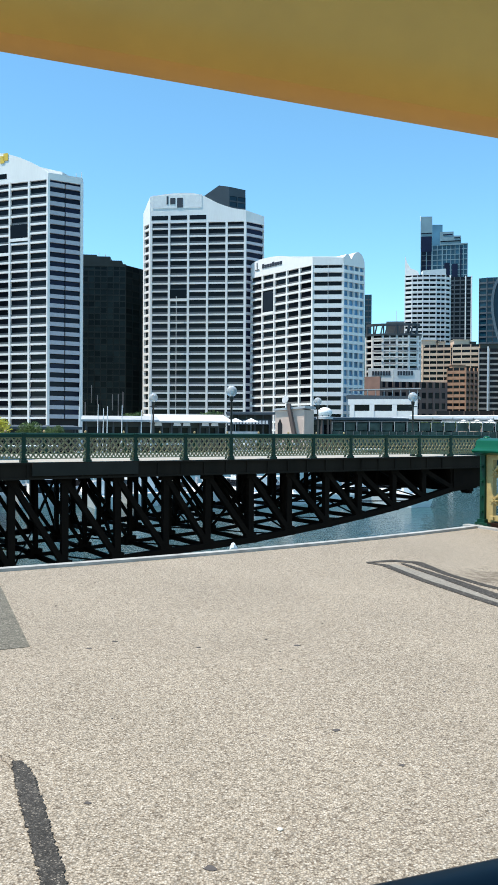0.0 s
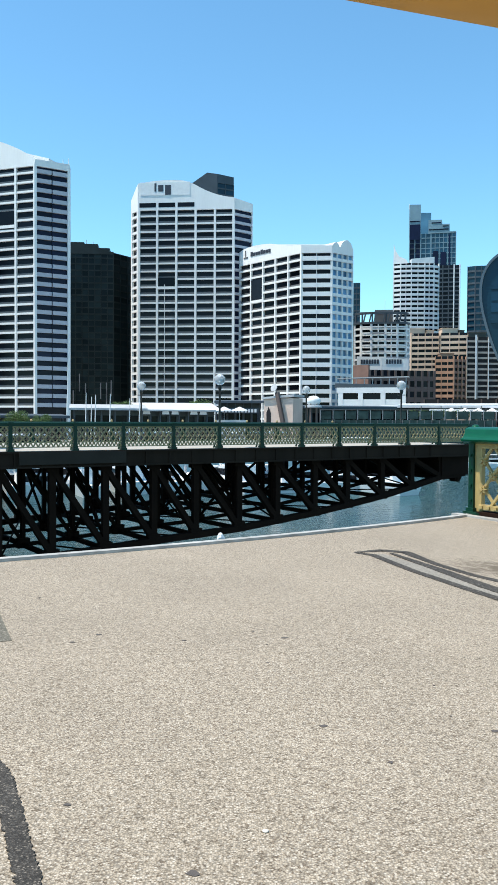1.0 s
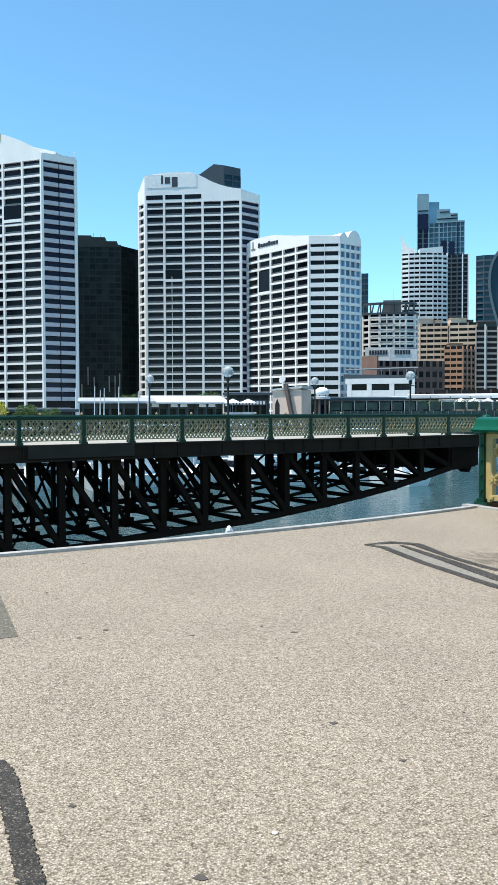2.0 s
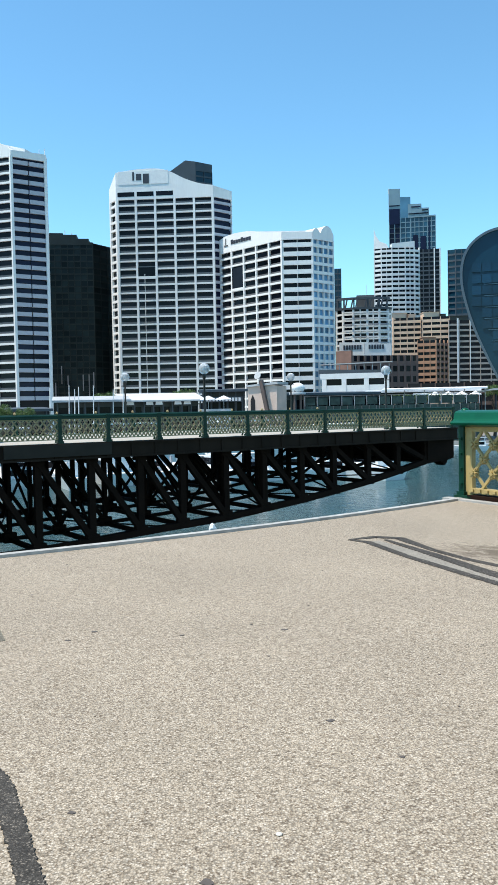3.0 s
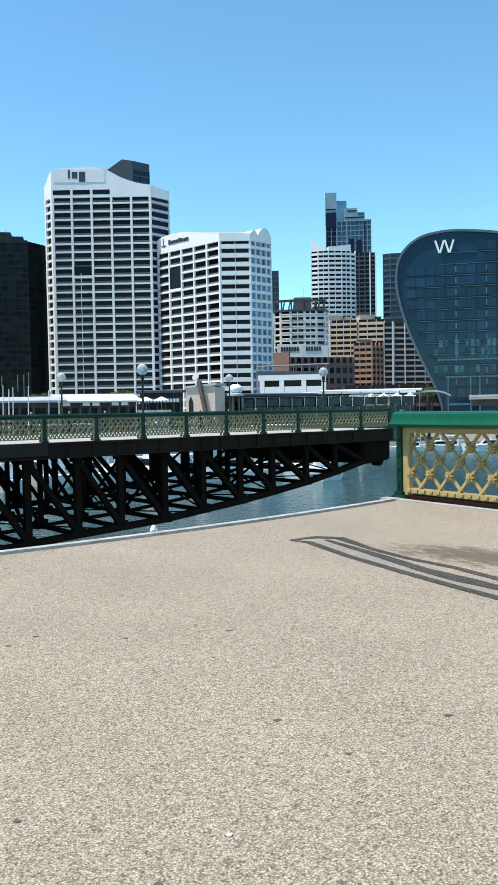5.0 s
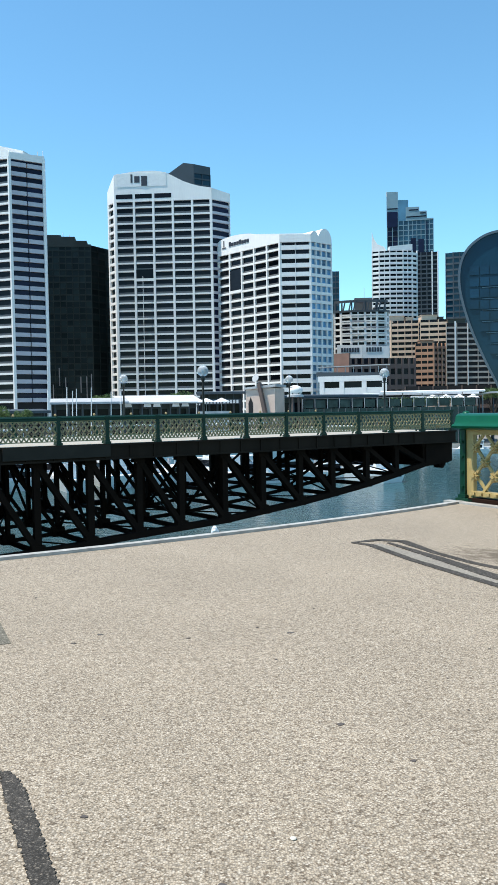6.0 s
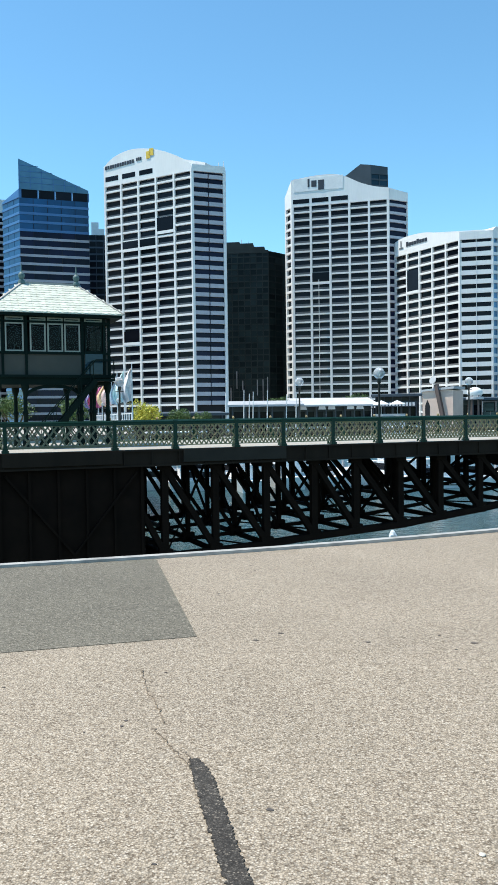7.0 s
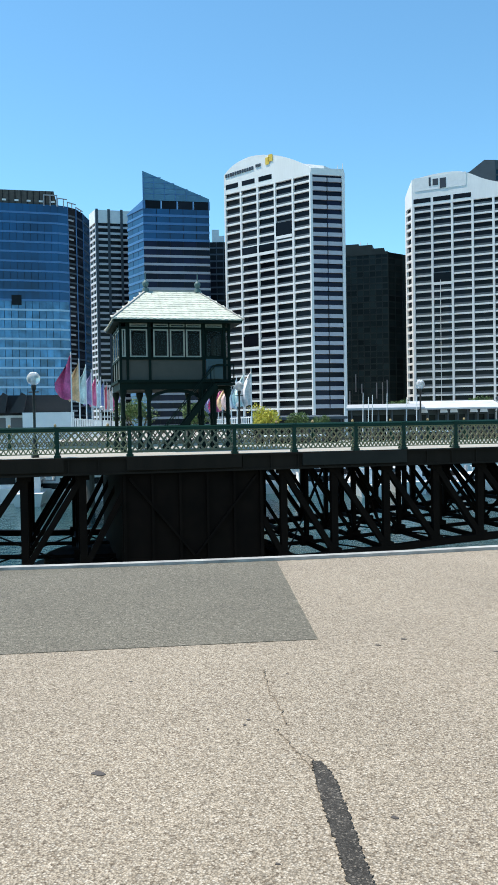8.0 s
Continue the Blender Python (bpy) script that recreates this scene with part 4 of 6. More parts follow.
for x in (13.6, 19.6, 22.0, 27.0, 33.0, 39.0, 45.0):
    box(bm, (x, -0.25, -6.2 - QUAY), (x + 0.35, 0.3, 9.4 - QUAY))
part("podium_frame", bm, M_HOTELLINE, hotel)

# low dark street-front block behind the foot of the hotel
tower("street_block", "low dark street-front block behind the hotel", [(58.0, 252.0), (96.0, 243.0)], -5.5, 8.5, 3.5, (9,), M_DKBROWN, M_GLASSDK, deep=12, slab=0.3, pier=0.4, recess=0.3)

# plant rooms on the tan blocks
for nm, x, y, w, d, z0, z1, mt in (("roof_block", 104.0, 474.0, 9, 8, 52.0, 55.2, M_BRICK), ("roof_block", 111.5, 472.0, 4, 6, 52.0, 54.2, M_BRICK), ("roof_block", 121.0, 466.0, 9, 8, 51.5, 54.6, M_BRICK), ("roof_block", 127.5, 464.0, 3, 6, 51.5, 53.4, M_PANELTAN), ("roof_block", 111.0, 432.0, 7, 6, 35.5, 37.6, M_ORANGE), ("roof_block", 135.0, 460.0, 10, 8, 48.5, 51.6, M_PANELTAN), ("roof_block", 146.0, 460.0, 5, 8, 48.5, 50.6, M_PANELTAN)):
    bm = bmesh.new()
    box(bm, (x - w / 2, y - d / 2, z0 - 0.6), (x + w / 2, y + d / 2, z1))
    box(bm, (x - w / 2 - 0.3, y - d / 2 - 0.3, z1), (x + w / 2 + 0.3, y + d / 2 + 0.3, z1 + 0.3))
    solid("roof_plant_room", bm, mt, "rendered plant room on an apartment block roof", "plant room", "roof plant rooms")

# slim poles on roofs
for x, y, z0, z1, r in ((-108.0, 350.0, 114, 121.0, 0.12), (-98.0, 349.0, 112, 118.5, 0.12), (-72.5, 341.0, 105, 109.5, 0.2), (-70.3, 341.0, 105, 109.8, 0.2), (78.0, 430.0, 57, 66.0, 0.15), (83.5, 238.0, 48, 55.0, 0.12), (134.5, 640.0, 168, 172, 0.3), (-79.0, 428.0, 92, 95.5, 0.25), (-75.5, 428.0, 92, 94.5, 0.25)):
    bm = bmesh.new()
    tube(bm, (x, y, z0), (x, y, z1), r, r * 0.6, 6)
    solid("roof_mast", bm, M_WHITE, "slim pale mast on a tower roof", "mast", "roof masts")
bm = bmesh.new()
tube(bm, (-34.6, 387.6, QUAY), (-34.6, 387.6, 66.0), 0.12, n=6)
solid("facade_cable", bm, M_WHITE, "thin pale cable hanging down the white tower", "cable")

# ---- the opened swing span ----
U3 = Vector((0.8465, 0.5324, 0))                # along the span
N3 = Vector((-0.5324, 0.8465, 0))               # across it, away from the camera
SP = Vector((-14.4, 34.1, 0.12))                  # middle of its near side
SM = Matrix((U3, N3, Vector((0, 0, 1)))).transposed().to_4x4()
SM.translation = SP
LONG, WIDE = 34.6, 14.2
M_PLATE = paint("grey_plate", (0.05, 0.034, 0.026), 0.75, spec=0.08)
# far rail's iron: a darker copy of the cream, shade put into the colour
M_LATTICEDK = paint("cream_iron_shade", (0.12, 0.095, 0.06), 0.6, var=0.2, scale=3)
span = thing("swing_bridge", "opened swing bridge span with black steel trusses and cream lattice rails", "bridge")
span.matrix_basis = SM

bm = bmesh.new()
box(bm, (-LONG, 0.1, -0.45), (LONG, WIDE - 0.1, 0.0))
part("deck", bm, M_DECKTOP, span)
for y0 in (-0.12, WIDE - 0.2):
    bm = bmesh.new()
    box(bm, (-LONG - 0.4, y0, -0.72), (LONG + 0.4, y0 + 0.3, -0.02))
    box(bm, (-LONG - 0.4, y0 - 0.1, -0.78), (LONG + 0.4, y0 + 0.4, -0.70))
    box(bm, (-LONG - 0.4, y0 - 0.1, -0.10), (LONG + 0.4, y0 + 0.4, -0.015))
    part("edge_girder", bm, M_GIRDER, span)
for s0, s1 in ((-2.7, 2.5), (5.4, 10.6), (-10.6, -5.4)):
    bm = bmesh.new()
    box(bm, (s0, -0.26, -0.62), (s1, -0.13, -0.04))
    part("cover_plate", bm, M_PLATE if s0 > 0 else M_GIRDER, span, "grey cover plate")

CH = ((0, -5.35), (8, -5.1), (12.3, -4.78), (17.4, -4.5), (23.2, -3.88), (28.5, -3.1), (32.5, -2.25), (35, -2.05))


def chord(s):
    s = abs(s)
    for (a, za), (b, zb) in zip(CH, CH[1:]):
        if s <= b:
            return za + (zb - za) * (s - a) / (b - a)
    return CH[-1][1]


for sg in (-1, 1):
    for k in range(1, 25):
        bm = bmesh.new()
        box(bm, (sg * k * 1.3 - 0.03, -0.2, -0.70), (sg * k * 1.3 + 0.03, -0.11, -0.1))
        part("stiffener", bm, M_GIRDER, span)
joints = [0, 2.4, 4.6, 7.1, 9.75, 12.35, 14.75, 17.4, 19.9, 22.5, 24.9, 27.6, 30.05, 32.5, 34.7]
for y in (0.35, 4.7, 9.2, 13.7):
    outer = y < 1 or y > 13
    w = 0.32 if outer else 0.2
    for sg in (-1, 1):
        for a, b in zip(joints, joints[1:]):
            bm = bmesh.new()
            beam(bm, (sg * a, y, chord(a) + 0.16), (sg * b, y, chord(b) + 0.16), 0.42 if outer else 0.22, 0.32 if outer else 0.18)
            part("bottom_chord", bm, M_STEEL, span)
            if b > 33:
                continue
            bm = bmesh.new()
            beam(bm, (sg * a, y, -0.85), (sg * b, y, chord(b) + 0.25), 0.26 if outer else 0.18, 0.36 if outer else 0.2, up=(0, 1, 0))
            part("diagonal", bm, M_STEEL, span)
        for a in joints[1:-1]:
            bm = bmesh.new()
            box(bm, (sg * a - w / 2, y - 0.15, chord(a) + 0.1), (sg * a + w / 2, y + 0.15, -0.7))
            box(bm, (sg * a - 0.3, y - 0.19, -1.0), (sg * a + 0.3, y + 0.19, -0.6))
            box(bm, (sg * a - 0.32, y - 0.19, chord(a)), (sg * a + 0.32, y + 0.19, chord(a) + 0.5))
            part("vertical_post", bm, M_STEEL, span)
    bm = bmesh.new()
    box(bm, (-LONG, y - 0.2, -0.8), (LONG, y + 0.2, -0.5))
    part("top_chord", bm, M_STEEL, span)
# cross frames between the trusses
for sg in (-1, 1):
    for i, a in enumerate(joints[1:]):
        bm = bmesh.new()
        box(bm, (sg * a - 0.14, 0.3, -0.82), (sg * a + 0.14, 13.8, -0.4))
        part("cross_girder", bm, M_STEEL, span)
        bm = bmesh.new()
        box(bm, (sg * a - 0.1, 0.3, chord(a) + 0.05), (sg * a + 0.1, 13.8, chord(a) + 0.27))
        part("bottom_strut", bm, M_STEEL, span)
        if a < 31 and i % 3 == 0:
            for y0, y1 in ((0.35, 4.7), (4.7, 9.2), (9.2, 13.7)):
                bm = bmesh.new()
                beam(bm, (sg * a, y0, -1.0), (sg * a, y1, chord(a) + 0.3), 0.12, 0.12)
                beam(bm, (sg * a + 0.13, y1, -1.0), (sg * a + 0.13, y0, chord(a) + 0.3), 0.12, 0.12)
                part("cross_brace", bm, M_STEEL, span)
    for i, (a, b) in enumerate(zip(joints, joints[2:])):
        if i % 2 == 0:
            bm = bmesh.new()
            beam(bm, (sg * a, 0.35, chord(a) + 0.2), (sg * b, 13.7, chord(b) + 0.2), 0.07, 0.07)
            beam(bm, (sg * b, 0.35, chord(b) + 0.02), (sg * a, 13.7, chord(a) + 0.02), 0.07, 0.07)
            part("wind_brace", bm, M_STEEL, span)
    bm = bmesh.new()
    box(bm, (sg * 33.7 - 1.2, 0.1, -2.0), (sg * 33.7 + 1.2, 14.0, -0.6))
    part("end_box", bm, M_STEEL, span)
    for y in (0.6, 7, 13.4):
        bm = bmesh.new()
        box(bm, (sg * 34.2 - 0.3, y - 0.3, -2.3), (sg * 34.2 + 0.3, y + 0.3, -1.95))
        tube(bm, (sg * 34.2, y - 0.35, -2.32), (sg * 34.2, y + 0.35, -2.32), 0.13)
        part("bearing", bm, M_STEEL, span)
# drum over the pivot, on a stone pier
bm = bmesh.new()
box(bm, (-2.9, 0.15, -5.2), (3.6, 13.9, -0.6))
part("drum_casing", bm, M_STEEL, span)
for k in range(6):
    bm = bmesh.new()
    box(bm, (-2.85 + k * 1.25, 0.02, -5.2), (-2.73 + k * 1.25, 0.14, -0.7))
    part("casing_rib", bm, M_STEEL, span)
for sg in (-1, 1):
    bm = bmesh.new()
    beam(bm, (0.35, 0.08, -4.6), (0.35 + sg * 2.9, 0.08, -1.0), 0.1, 0.22, up=(0, 1, 0))
    part("casing_brace", bm, M_STEEL, span)
bm = bmesh.new()
lathe(bm, [(6.4, -0.6), (6.4, 0.2), (6.1, 0.3)], 40, (0, WIDE / 2, -5.6))
part("turntable_ring", bm, M_STEEL, span)
pier_xy = SM @ Vector((0, WIDE / 2, 0))
bm = bmesh.new()
lathe(bm, [(7.4, WATER - 0.6), (7.0, -6.3), (7.3, -6.3), (7.3, -5.9), (6.9, -5.9)], 48, (pier_xy.x, pier_xy.y, 0))
solid("pivot_pier", bm, M_PIER, "round stone pier carrying the swing bridge", "pier", kind="structure")

# lattice rails of the span
posts = [2.25, 5.1, 8.15, 10.6] + [13.35 + 2.69 * k for k in range(9)]
posts = posts + [-2.52, -5.65, -8.3] + [-p for p in posts[3:]]


def lattice(w, h, pitch, bar, thick, foot):
    """A cast panel of crossing bars with small bosses, and a row of triangles at its foot."""
    bm = bmesh.new()

    def clip(x, z, dx):
        p, q = [x, z], [x + dx * (h - foot), h]
        k0, k1 = 0.0, 1.0
        for e in (0.0, w):
            d = q[0] - p[0]
            k = (e - p[0]) / d
            if (d > 0) == (e == 0.0):
                k0 = max(k0, k)
            else:
                k1 = min(k1, k)
        if k1 - k0 < 0.03:
            return
        a = (p[0] + (q[0] - p[0]) * k0, 0, p[1] + (q[1] - p[1]) * k0)
        b = (p[0] + (q[0] - p[0]) * k1, 0, p[1] + (q[1] - p[1]) * k1)
        beam(bm, a, b, bar, thick, up=(0, 1, 0))

    n = int(w / pitch) + 4
    for i in range(-4, n):
        clip(i * pitch, foot, 0.72)
        clip(i * pitch + 0.72 * (h - foot), foot, -0.72)
    k = max(4, int(round(w / 0.21)))
    for i in range(k):
        a = w * i / k
        beam(bm, (a, 0, 0), (a + w / k / 2, 0, foot), bar, thick, up=(0, 1, 0))
        beam(bm, (a + w / k / 2, 0, foot), (a + w / k, 0, 0), bar, thick, up=(0, 1, 0))
    for z, t in ((0.0, 0.045), (foot, 0.045), (h, 0.05)):
        box(bm, (0, -thick / 2 - 0.01, z - t / 2), (w, thick / 2 + 0.01, z + t / 2))
    return bm


panel_small = as_mesh("lattice_panel", lattice(2.45, 0.95, 0.29, 0.05, 0.06, 0.22), M_LATTICE)
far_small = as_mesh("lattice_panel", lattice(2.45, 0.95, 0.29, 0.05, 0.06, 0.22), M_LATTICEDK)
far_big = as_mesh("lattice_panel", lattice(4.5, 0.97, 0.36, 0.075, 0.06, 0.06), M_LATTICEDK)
bm = lattice(4.5, 0.97, 0.36, 0.075, 0.06, 0.06)
panel_big = as_mesh("lattice_panel", bm, paint("olive_cast_iron", (0.20, 0.165, 0.095), 0.6, var=0.2, scale=3))
bm = bmesh.new()
box(bm, (-0.08, -0.08, -0.02), (0.08, 0.08, 1.26))
box(bm, (-0.15, -0.15, -0.02), (0.15, 0.15, 0.1))
box(bm, (-0.11, -0.11, 0.1), (0.11, 0.11, 0.2))
box(bm, (-0.12, -0.12, 1.22), (0.12, 0.12, 1.31))
beam(bm, (0, 0.05, 0.9), (0, 0.55, 0.0), 0.07, 0.07)
post_mesh = as_mesh("post", bm, M_DKGREEN)
for y, out in ((0.12, 0.0), (WIDE - 0.12, 0.0)):
    far = y > 1
    rail = thing("span_railing", "cream lattice railing with dark green posts on the bridge span", "railing", group="span railings")
    rail.matrix_basis = SM @ Matrix.Translation((0, y, 0)) @ (Matrix.Rotation(math.pi, 4, "Z") if far else Matrix())
    srt = sorted(-p for p in posts) if far else sorted(posts)
    for p in srt:
        part("post", post_mesh, None, rail, m=Matrix.Translation((p, 0, 0)))
    for a, b in zip(srt, srt[1:]):
        big = b - a > 4
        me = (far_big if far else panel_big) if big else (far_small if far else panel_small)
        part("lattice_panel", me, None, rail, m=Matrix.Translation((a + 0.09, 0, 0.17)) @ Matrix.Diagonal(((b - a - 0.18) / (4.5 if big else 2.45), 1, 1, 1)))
    if far:
        bm = bmesh.new()
        ball(bm, (0, 0, 1.38), 0.085, 1.25, 8)
        km = as_mesh("knob", bm, M_LATTICE)
        for p in srt:
            part("knob", km, None, rail, "cream knob", Matrix.Translation((p, 0, 0)))
    bm = bmesh.new()
    box(bm, (srt[0], -0.075, 1.13), (srt[-1], 0.075, 1.23))
    tube(bm, (srt[0], 0, 1.25), (srt[-1], 0, 1.25), 0.065, n=8)
    part("handrail", bm, M_DKGREEN, rail)

# ---- yellow lattice railing of the fixed bridge ----
RM = Matrix((Vector((AX.x, AX.y, 0)), Vector((-AX.y, AX.x, 0)), Vector((0, 0, 1)))).transposed().to_4x4()
RM.translation = (POST.x, POST.y, 0)             # x along the rail, y away from the roadway


M_POSTGREEN = paint("deep_green_enamel", (0.002, 0.032, 0.016), 0.4, spec=0.25)


def star(bm, x, z, r, y0, y1):
    pts = []
    for i in range(16):
        rr = r if i % 2 == 0 else r * 0.55
        pts.append((x + rr * math.cos(i * math.tau / 16), z + rr * math.sin(i * math.tau / 16)))
    upright(bm, pts, y0, y1)


bm = bmesh.new()
box(bm, (0, -0.10, 0.14), (0.08, -0.06, 0.185))
dentil = as_mesh("dentil", bm, M_CREAM)


def bridge_rail(m, length):
    r = thing("bridge_railing", "golden yellow cast-iron lattice railing with a green coping", "railing", group="bridge railings")
    r.matrix_basis = m
    bays = int(length // 4.2)
    for i in range(bays + 1):
        bm = bmesh.new()
        x = i * 4.2
        box(bm, (x - 0.09, -0.08, 0.06), (x + 0.02, 0.08, 1.22))
        box(bm, (x - 0.13, -0.15, -0.02), (x + 0.24, 0.15, 0.075))
        box(bm, (x - 0.11, -0.115, 0.075), (x + 0.06, 0.115, 0.13))
        for z in (0.25, 0.5, 0.75, 1.0):
            box(bm, (x - 0.065, -0.105, z - 0.02), (x - 0.01, -0.075, z + 0.02))
        part("post", bm, M_POSTGREEN, r)
    # moulded coping, drawn across and run along
    half = [(0.13, 1.20), (0.29, 1.222), (0.345, 1.24), (0.355, 1.265), (0.335, 1.285), (0.285, 1.30), (0.25, 1.335), (0.24, 1.385), (0.225, 1.43), (0.18, 1.455), (0.09, 1.47)]
    prof = [(-y, z) for y, z in half] + half[::-1]

    def run(x0, x1, grow=1.0):
        bm = bmesh.new()
        rings = [[bm.verts.new((x, y * grow, 1.2 + (z - 1.2) * g)) for y, z in prof] for x, g in ((x0, 1.0), (x1, 1.0))]
        n = len(prof)
        for k in range(n):
            bm.faces.new((rings[0][k], rings[0][(k + 1) % n], rings[1][(k + 1) % n], rings[1][k]))
        bm.faces.new(rings[0][::-1])
        bm.faces.new(rings[1])
        return bm
    part("coping", run(0.06, length), M_GREEN, r, "glossy green coping", smooth=True)
    bm = run(-0.08, 0.06, 0.78)
    ball(bm, (-0.02, 0, 1.46), 0.07, 0.7, 12)
    part("end_cap", bm, M_GREEN, r, smooth=True)
    for i in range(bays):
        x0 = i * 4.2 + 0.12
        w = 3.96
        bm = bmesh.new()
        for a, b in ((0.11, 0.15), (1.12, 1.2)):
            box(bm, (x0, -0.05, a), (x0 + w, 0.05, b))
        box(bm, (x0, -0.07, 0.12), (x0 + w, 0.07, 0.20))
        box(bm, (x0 - 0.10, -0.04, 0.08), (x0 + 0.05, 0.04, 1.2))
        box(bm, (x0 + w - 0.06, -0.05, 0.08), (x0 + w, 0.05, 1.2))
        part("panel_frame", bm, M_CREAM, r)
        for k in range(24):
            part("dentil", dentil, None, r, m=Matrix.Translation((x0 + 0.04 + k * 0.16, 0, 0)))
        p, zb, zt, lean = 0.42, 0.20, 1.12, 0.913
        run_x = (zt - zb) * lean
        for j in range(-3, 13):
            for sgn in (1, -1):
                xa = x0 + 0.065 + j * p - sgn * 0.25 * lean
                xb = xa + sgn * run_x
                lo, hi = x0 + 0.03, x0 + w - 0.03
                ka, kb = 0.0, 1.0
                for e in (lo, hi):
                    k = (e - xa) / (xb - xa)
                    if (sgn > 0) == (e == lo):
                        ka = max(ka, k)
                    else:
                        kb = min(kb, k)
                if kb - ka < 0.04:
                    continue
                bm = bmesh.new()
                yy = -0.018 * sgn
                beam(bm, (xa + (xb - xa) * ka, yy, zb + (zt - zb) * ka), (xa + (xb - xa) * kb, yy, zb + (zt - zb) * kb), 0.044, 0.034, up=(0, 1, 0))
                part("lattice_bar", bm, M_CREAM, r)
        for row in range(3):
            z = 0.45 + row * 0.23
            for j in range(11):
                x = x0 + 0.065 + j * p + (0.21 if row % 2 else 0.0)
                if x0 + 0.04 < x < x0 + w - 0.08:
                    bm = bmesh.new()
                    star(bm, x, z, 0.088, -0.05, 0.05)
                    star(bm, x, z, 0.04, -0.07, 0.07)
                    part("rosette", bm, M_CREAM, r)
    return r


bridge_rail(RM, 21.1)
left_post = deck_edge(HALF)
LM = RM.copy()
LM.translation = (left_post.x, left_post.y, 0)
bridge_rail(LM @ Matrix.Rotation(0, 4, "Z"), 21.1)
for c in (POST, left_post):
    # added black strip under the panels, standing in for the shadow in the gap
    bm = bmesh.new()
    box(bm, (0.16, -0.15, -0.3), (40, 0.15, 0.088), Matrix.Translation((c.x, c.y, 0)) @ RM.to_3x3().to_4x4())
    solid("sill_beam", bm, M_STEEL, "added black strip for the shadow gap under the railing", "beam", kind="structure")
    bm = bmesh.new()
    box(bm, (-0.25, -0.30, -0.3), (40, -0.16, 0.03), Matrix.Translation((c.x, c.y, 0)) @ RM.to_3x3().to_4x4())
    box(bm, (-0.25, 0.16, -0.3), (40, 0.28, 0.03), Matrix.Translation((c.x, c.y, 0)) @ RM.to_3x3().to_4x4())
    solid("kerb", bm, M_CONC, "pale concrete kerb under the bridge railing", "kerb", kind="structure")

# ---- gate at the camera: a yellow bar above, a dark rail below ----
gate = thing("boom_gate", "ochre yellow boom gate bar with a blue-black lower rail", "gate", (0, 0.575, 0))
GA, GB = Vector((-0.95, 0, 1.8922)), Vector((1.15, 0, 1.542))
M_RAILDK = paint("blue_black_enamel", (0.002, 0.012, 0.018), 0.4, spec=0.2, var=0.15)


def round_bar(bm, p, q, h, d):
    ways = (q - p).normalized()
    up = Vector((0, 1, 0)).cross(ways) * -1
    up = up if up.z > 0 else -up
    sect = [(0.5 * d * math.copysign(abs(math.cos(a)) ** 0.6, math.cos(a)), 0.5 * h * (1 + math.copysign(abs(math.sin(a)) ** 0.6, math.sin(a)))) for a in [i * math.tau / 20 for i in range(20)]]
    rings = [[bm.verts.new(c + Vector((0, y, 0)) + up * z) for y, z in sect] for c in (p, q)]
    for i in range(20):
        bm.faces.new((rings[0][i], rings[0][(i + 1) % 20], rings[1][(i + 1) % 20], rings[1][i]))
    bm.faces.new(rings[0][::-1])
    bm.faces.new(rings[1])


bm = bmesh.new()
round_bar(bm, GA, GB, 0.16, 0.05)
part("upper_bar", bm, M_YELLOW, gate, "yellow painted bar", smooth=True)
# added strip along the upper edge; the bar's shade is put into its ochre
bm = bmesh.new()
for p, q in ((Vector((-0.95, 0, 1.978)), Vector((1.15, 0, 1.594))),):
    vs = [bm.verts.new(c + Vector(o)) for c in (p, q) for o in ((0, -0.026, 0), (0, -0.075, 0.075), (0, -0.07, 0.08), (0, -0.02, 0.02))]
    for i in range(4):
        bm.faces.new((vs[i], vs[(i + 1) % 4], vs[4 + (i + 1) % 4], vs[4 + i]))
    bm.faces.new(vs[:4][::-1])
    bm.faces.new(vs[4:])
part("flange", bm, paint("ochre_shade", (0.33, 0.19, 0.03), 0.6, var=0.1, scale=8), gate, "added upper strip, the bar's shade in its darker ochre")
bm = bmesh.new()
round_bar(bm, Vector((-0.95, 0, 1.006)), Vector((1.15, 0, 1.468)), 0.06, 0.05)
part("lower_rail", bm, M_RAILDK, gate, "blue-black rail", smooth=True)
for x, h in ((-0.98, 2.0), (1.18, 1.75)):
    bm = bmesh.new()
    lathe(bm, [(0.1, 0), (0.1, 0.03), (0.05, 0.04), (0.05, h), (0.04, h + 0.04)], 16, (x, 0, 0))
    part("gate_post", bm, M_DKGREEN, gate, smooth=True)

# ---- control cabin over the span ----
cabin = thing("control_cabin", "dark green timber control cabin on posts with pale hip roof", "cabin")
CM = SM @ Matrix.Translation((0.36, 5.0, 0))
cabin.matrix_basis = CM
W2, DP = 2.85, 4.6
bm = bmesh.new()
box(bm, (-W2, 0, 3.15), (W2, DP, 3.62))
box(bm, (-W2 - 0.12, -0.12, 3.5), (W2 + 0.12, DP + 0.12, 3.64))
part("floor_frame", bm, M_TIMBERGREEN, cabin)
bm = bmesh.new()
box(bm, (-W2 + 0.05, 0.06, 3.64), (W2 - 0.05, 0.12, 4.68))
box(bm, (-W2 + 0.05, DP - 0.12, 3.64), (W2 - 0.05, DP - 0.06, 6.5))
box(bm, (W2 - 0.11, 1.6, 4.68), (W2 - 0.05, DP - 0.12, 6.5))
box(bm, (-W2 + 0.05, 0.12, 3.64), (-W2 + 0.11, DP - 0.12, 4.68))
box(bm, (W2 - 0.11, 0.12, 3.64), (W2 - 0.05, DP - 0.12, 4.68))
